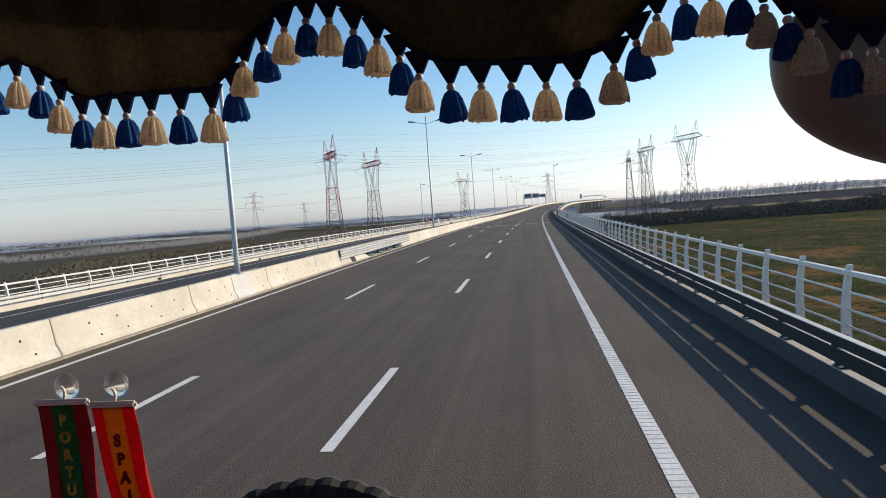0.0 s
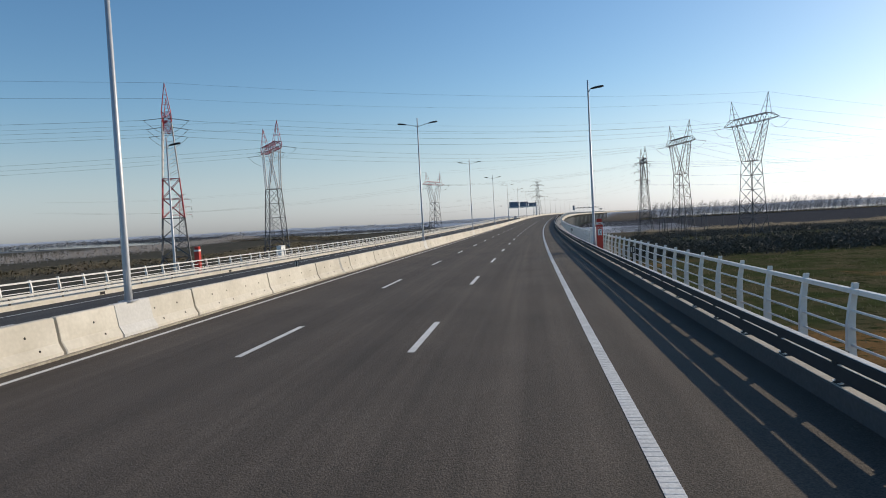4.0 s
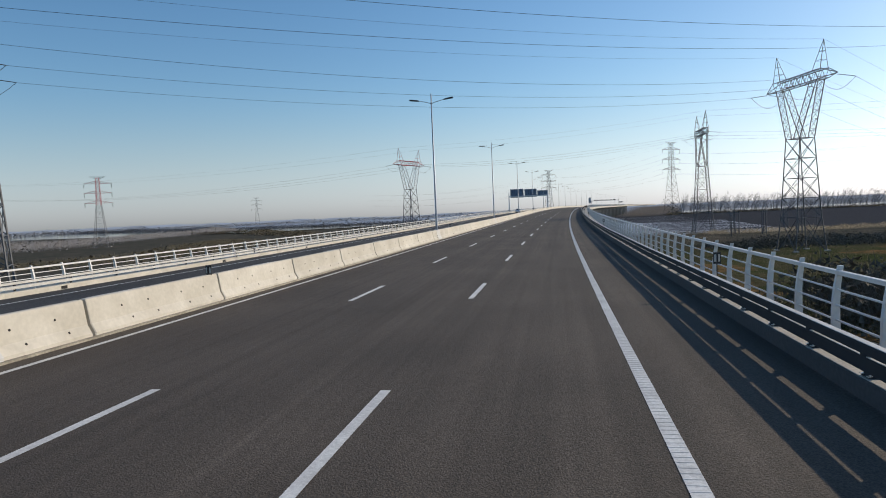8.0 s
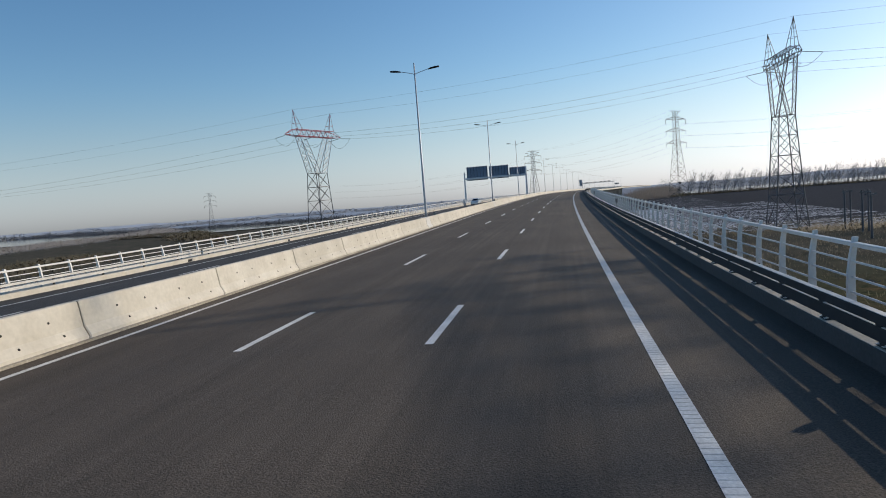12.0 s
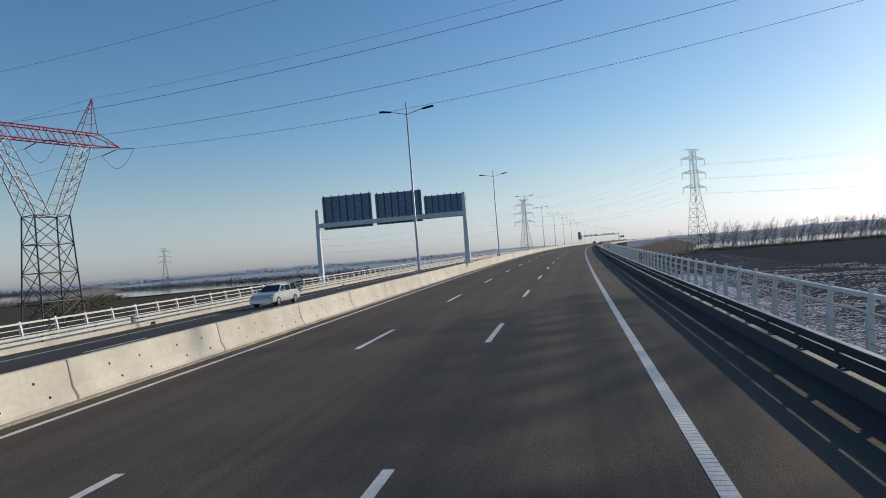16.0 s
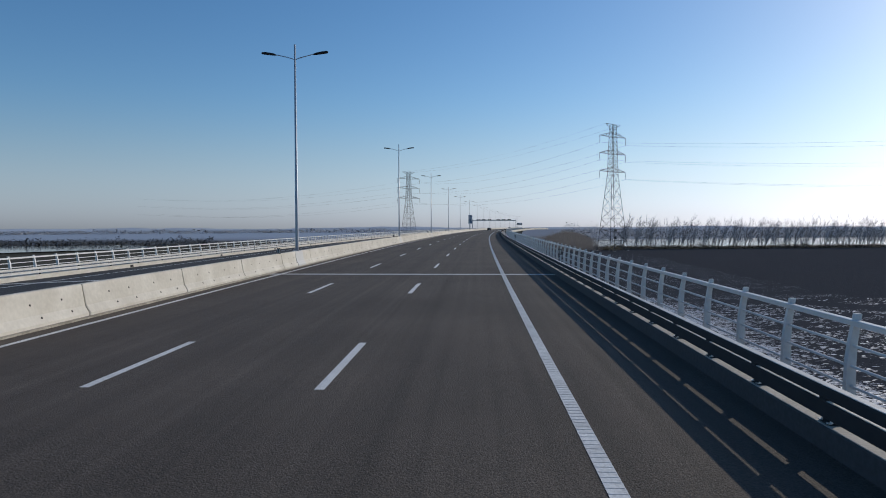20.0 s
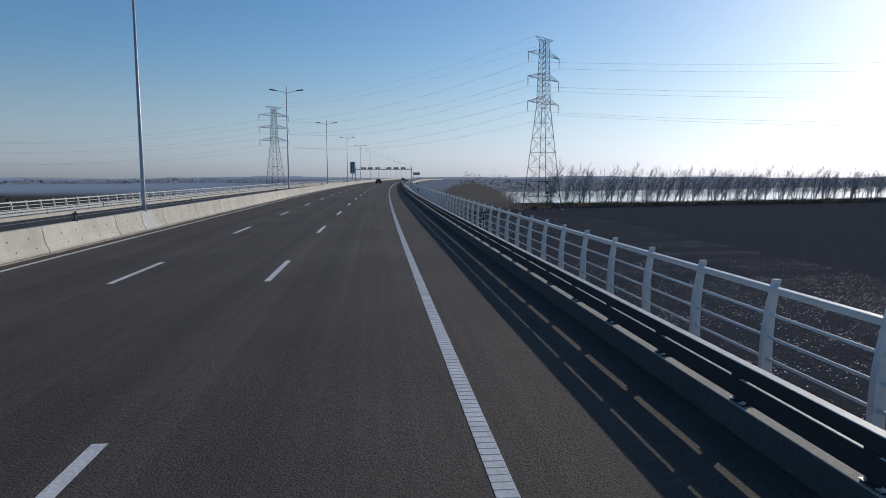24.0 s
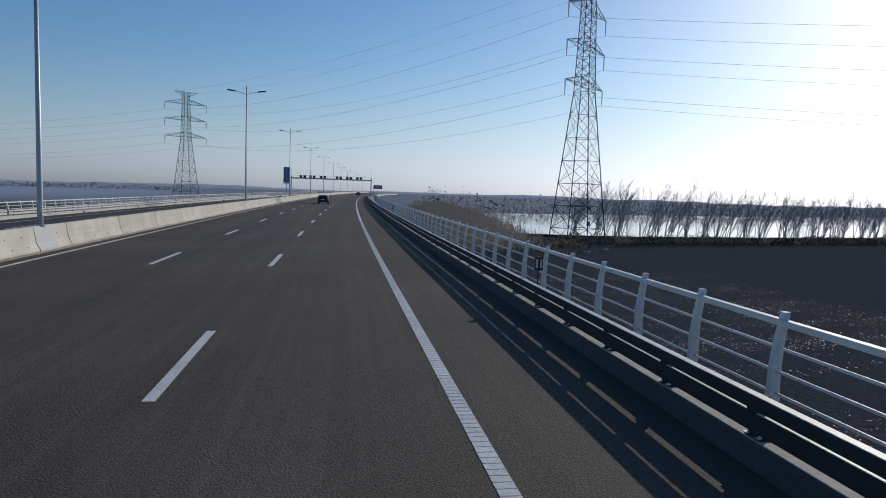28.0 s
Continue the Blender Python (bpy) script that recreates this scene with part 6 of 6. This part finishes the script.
def valance():
    t = thing("valance_curtain", CAB, "dark brown velvet valance with blue and tan tassels over the windscreen", "curtain")
    bm = bmesh.new()
    cols = []
    n = 150
    for i in range(n + 1):
        e = edge_at(-1.12 + 1.57 * i / n)
        col = []
        for j in range(7):
            f = j / 6
            fold = 0.012 * math.sin(e.x * 34 + 2 * math.sin(e.x * 9)) * (0.3 + f)
            z = e.z + (0.56 - e.z) * f
            col.append(bm.verts.new((e.x, e.y - 0.02 * f + fold - 0.22 * f * f, z)))
        cols.append(col)
    for a, b in zip(cols, cols[1:]):
        for j in range(6):
            bm.faces.new((a[j], b[j], b[j + 1], a[j + 1]))
    geo = bmesh.ops.solidify(bm, geom=bm.faces[:], thickness=0.006)
    part("fabric", bm, CURTAIN, t, smooth=True)
    hem = bmesh.new()
    rings = [[hem.verts.new(edge_at(-1.12 + 1.57 * i / n) + Vector((0, 0.0048 * math.cos(k * math.pi / 3), 0.0048 * math.sin(k * math.pi / 3)))) for k in range(6)] for i in range(0, n + 1, 2)]
    for a, b in zip(rings, rings[1:]):
        for k in range(6):
            hem.faces.new((a[k], b[k], b[(k + 1) % 6], a[(k + 1) % 6]))
    hem.faces.new(rings[0])
    hem.faces.new(rings[-1][::-1])
    bmesh.ops.recalc_face_normals(hem, faces=hem.faces[:])
    part("hem", hem, NAVY, t)

    def bell(mat_name):
        b = bmesh.new()
        seg = 26
        rings = []
        for z, r in ((0.0, 0.004), (-0.003, 0.008), (-0.011, 0.0118), (-0.022, 0.0145), (-0.031, 0.0168), (-0.035, 0.0163)):
            rings.append([b.verts.new((r * (1.12 if k % 2 else 0.9) * math.cos(2 * math.pi * k / seg), r * (1.12 if k % 2 else 0.9) * math.sin(2 * math.pi * k / seg), z - (0.004 * ((k * 7) % 5) / 5 if z < -0.03 else 0))) for k in range(seg)])
        for p, q in zip(rings, rings[1:]):
            for k in range(seg):
                b.faces.new((p[k], p[(k + 1) % seg], q[(k + 1) % seg], q[k]))
        b.faces.new(rings[0])
        b.faces.new(rings[-1][::-1])
        bmesh.ops.recalc_face_normals(b, faces=b.faces[:])
        return b

    meshes = {}
    for i, x in enumerate(TASSELS, 1):
        e = edge_at(x)
        big = float(np.interp(x, (-0.8, -0.1, 0.2), (1.3, 1.04, 0.8)))
        down = 0.026 * big
        tri = bmesh.new()
        full = 0.021
        w = 0.0175
        vs = [tri.verts.new(v) for v in ((-w, 0, 0.004), (w, 0, 0.004), (0.003, 0, -full), (-0.003, 0, -full), (-w, 0.003, 0.004), (w, 0.003, 0.004), (0.003, 0.003, -full), (-0.003, 0.003, -full))]
        for f in ((0, 1, 2, 3), (7, 6, 5, 4), (0, 4, 5, 1), (1, 5, 6, 2), (2, 6, 7, 3), (3, 7, 4, 0)):
            tri.faces.new([vs[k] for k in f])
        key = "tan" if i % 2 else "blue"
        sway = (0.0015 * math.sin(i * 2.3), 0.002 * math.cos(i * 1.7))
        if "trim" not in meshes:
            o = linked("trim", tri, NAVY, t)
            meshes["trim"] = o.data
        else:
            tri.free()
            o = new("trim", meshes["trim"])
            o.parent = t
        o.matrix_local = Matrix.Translation(e) @ Matrix.Rotation(-0.35, 4, "Z") @ Matrix.Scale(big * 1.2, 4)
        if key not in meshes:
            a = linked("tassel", bell(key), TASSEL_TAN if key == "tan" else TASSEL_BLUE, t)
            meshes[key] = a.data
        else:
            a = new("tassel", meshes[key])
            a.parent = t
        a.matrix_local = Matrix.Translation(e + Vector((sway[0], sway[1], -down - 0.008))) @ Matrix.Rotation(0.05 * math.sin(i * 3.1), 4, "Y") @ Matrix.Rotation(i, 4, "Z") @ Matrix.Scale(big, 4)
        if "bead" not in meshes:
            b = bmesh.new()
            bmesh.ops.create_uvsphere(b, u_segments=10, v_segments=7, radius=0.0055)
            c = linked("bead", b, BEAD, a, smooth=True)
            meshes["bead"] = c.data
        else:
            c = new("bead", meshes["bead"])
            c.parent = a
        c.matrix_local = Matrix.Translation((0, 0, 0.004))


valance()


def pennant(x0, x1, top, word, edge_mat, edge2_mat, mid_mat, letter_mat, label, lean, size, rise):
    """A satin pennant that hangs from a suction cup on the windscreen."""
    t = thing("pennant", CAB @ Matrix.Translation(((x0 + x1) / 2, 1.0, top)), label, "pennant", "pennants")
    w, length, rows = (x1 - x0) / 2, 0.3, 14

    def strip(a, b, name, mat):
        bm = bmesh.new()
        rings = []
        for i in range(rows + 1):
            f = i / rows
            y = 0.008 * math.sin(f * 5 + x0 * 20) * f
            off = lean * f
            rings.append([bm.verts.new((a * w + off, y - 0.002, -length * f)), bm.verts.new((b * w + off, y - 0.002 + 0.004 * math.sin(f * 9), -length * f)), bm.verts.new((b * w + off, y + 0.002, -length * f)), bm.verts.new((a * w + off, y + 0.002, -length * f))])
        for p, q in zip(rings, rings[1:]):
            for k in range(4):
                bm.faces.new((p[k], q[k], q[(k + 1) % 4], p[(k + 1) % 4]))
        bm.faces.new(rings[0])
        bm.faces.new(rings[-1][::-1])
        bmesh.ops.recalc_face_normals(bm, faces=bm.faces[:])
        return part(name, bm, mat, t)

    strip(-1, -0.48, "border", edge_mat)
    mid = strip(-0.478, 0.44, "centre_stripe", mid_mat)
    strip(0.442, 1.0, "border", edge2_mat)
    for i, ch in enumerate(word):
        f = (0.028 + (0.03 if len(word) < 6 else 0)) / 0.3 + i * size * 1.12 / 0.3
        text_mesh(ch, size, letter_mat, mid, Matrix.Translation((lean * f, -0.006 + 0.008 * math.sin(f * 5 + x0 * 20) * f, -0.3 * f)) @ FACING @ Matrix.Diagonal((0.9, 1, 1, 1)), "letter", 0.0012, 0.0011)
    part("hanger", boxed(-w - 0.008, w + 0.006, -0.005, 0.006, -0.005, 0.008, bevel=0.004), HANGER, t)
    fr = bmesh.new()
    for k in range(16):
        xx = -w + 2 * w * (k + 0.5) / 16 + lean
        bar(fr, (xx, 0, -length), (xx + 0.002 * math.sin(k * 2), 0.002, -length - 0.022), 0.004, 4)
    part("fringe", fr, GOLD, t)
    c = bmesh.new()
    lathe(c, [(0.004, -0.012), (0.008, -0.006), (0.018, -0.001), (0.0235, 0.003), (0.022, 0.005)], 24)
    bmesh.ops.rotate(c, verts=c.verts, matrix=Matrix.Rotation(radians(-90), 3, "X"))
    bmesh.ops.translate(c, verts=c.verts, vec=(0, 0.012, rise))
    cup = part("suction_cup", c, CUP, t, "clear suction cup", True)
    hk = bmesh.new()
    pts = [Vector((0.012 * math.sin(a) * 0.6, 0.0, 0.006 + 0.02 * (1 - math.cos(a)) * 0.6)) for a in (0, 0.6, 1.2, 1.8, 2.4, 3.0)]
    for a, b in zip(pts, pts[1:]):
        bar(hk, a, b, 0.005, 6)
    part("hook", hk, HANGER, cup)


pennant(-0.856, -0.767, -0.2605, "PORTUGAL", FLAG_MAROON, FLAG_MAROON, FLAG_GREEN, GOLD, "maroon and green satin pennant with yellow letters on a suction cup", 0.018, 0.0265, 0.025)
pennant(-0.757, -0.681, -0.2675, "SPAIN", FLAG_RED, FLAG_RED, FLAG_ORANGE, FLAG_MAROON, "red and orange pennant with dark red letters on a suction cup", 0.036, 0.0285, 0.034)


def front_mirror():
    t = thing("front_mirror", CAB, "dark rounded housing of the lorry's front mirror outside the windscreen", "mirror")
    bm = bmesh.new()
    rings = []
    n, seg = 26, 72
    for i in range(n + 1):
        a = math.pi * i / n
        rings.append([bm.verts.new((0.57 + 0.262 * math.copysign(abs(math.cos(b)) ** 0.8, math.cos(b)) * max(0.0, math.sin(a)) ** 0.7, 0.88 - 0.07 * math.cos(a), 0.15 + (0.135 if math.sin(b) < 0 else 0.1) * math.copysign(abs(math.sin(b)) ** 0.85, math.sin(b)) * max(0.0, math.sin(a)) ** 0.7 + 0.04 * math.cos(b) * -0.6)) for b in (2 * math.pi * k / seg for k in range(seg))])
    for p, q in zip(rings[1:], rings[2:-1]):
        for k in range(seg):
            bm.faces.new((p[k], p[(k + 1) % seg], q[(k + 1) % seg], q[k]))
    bm.faces.new(rings[1])
    bm.faces.new(rings[-2][::-1])
    bmesh.ops.recalc_face_normals(bm, faces=bm.faces[:])
    part("housing", bm, material("mirror_housing", (0.22, 0.21, 0.185), 0.35, grain=8, vary=0.1, stain=3, stain_vary=0.2, bump=0.02, coords="object"), t, smooth=True)
    arm = bmesh.new()
    bar(arm, (0.5, 0.92, 0.22), (0.42, 1.12, 0.52), 0.035, 8)
    part("arm", arm, BLACK_PLASTIC, t)


front_mirror()
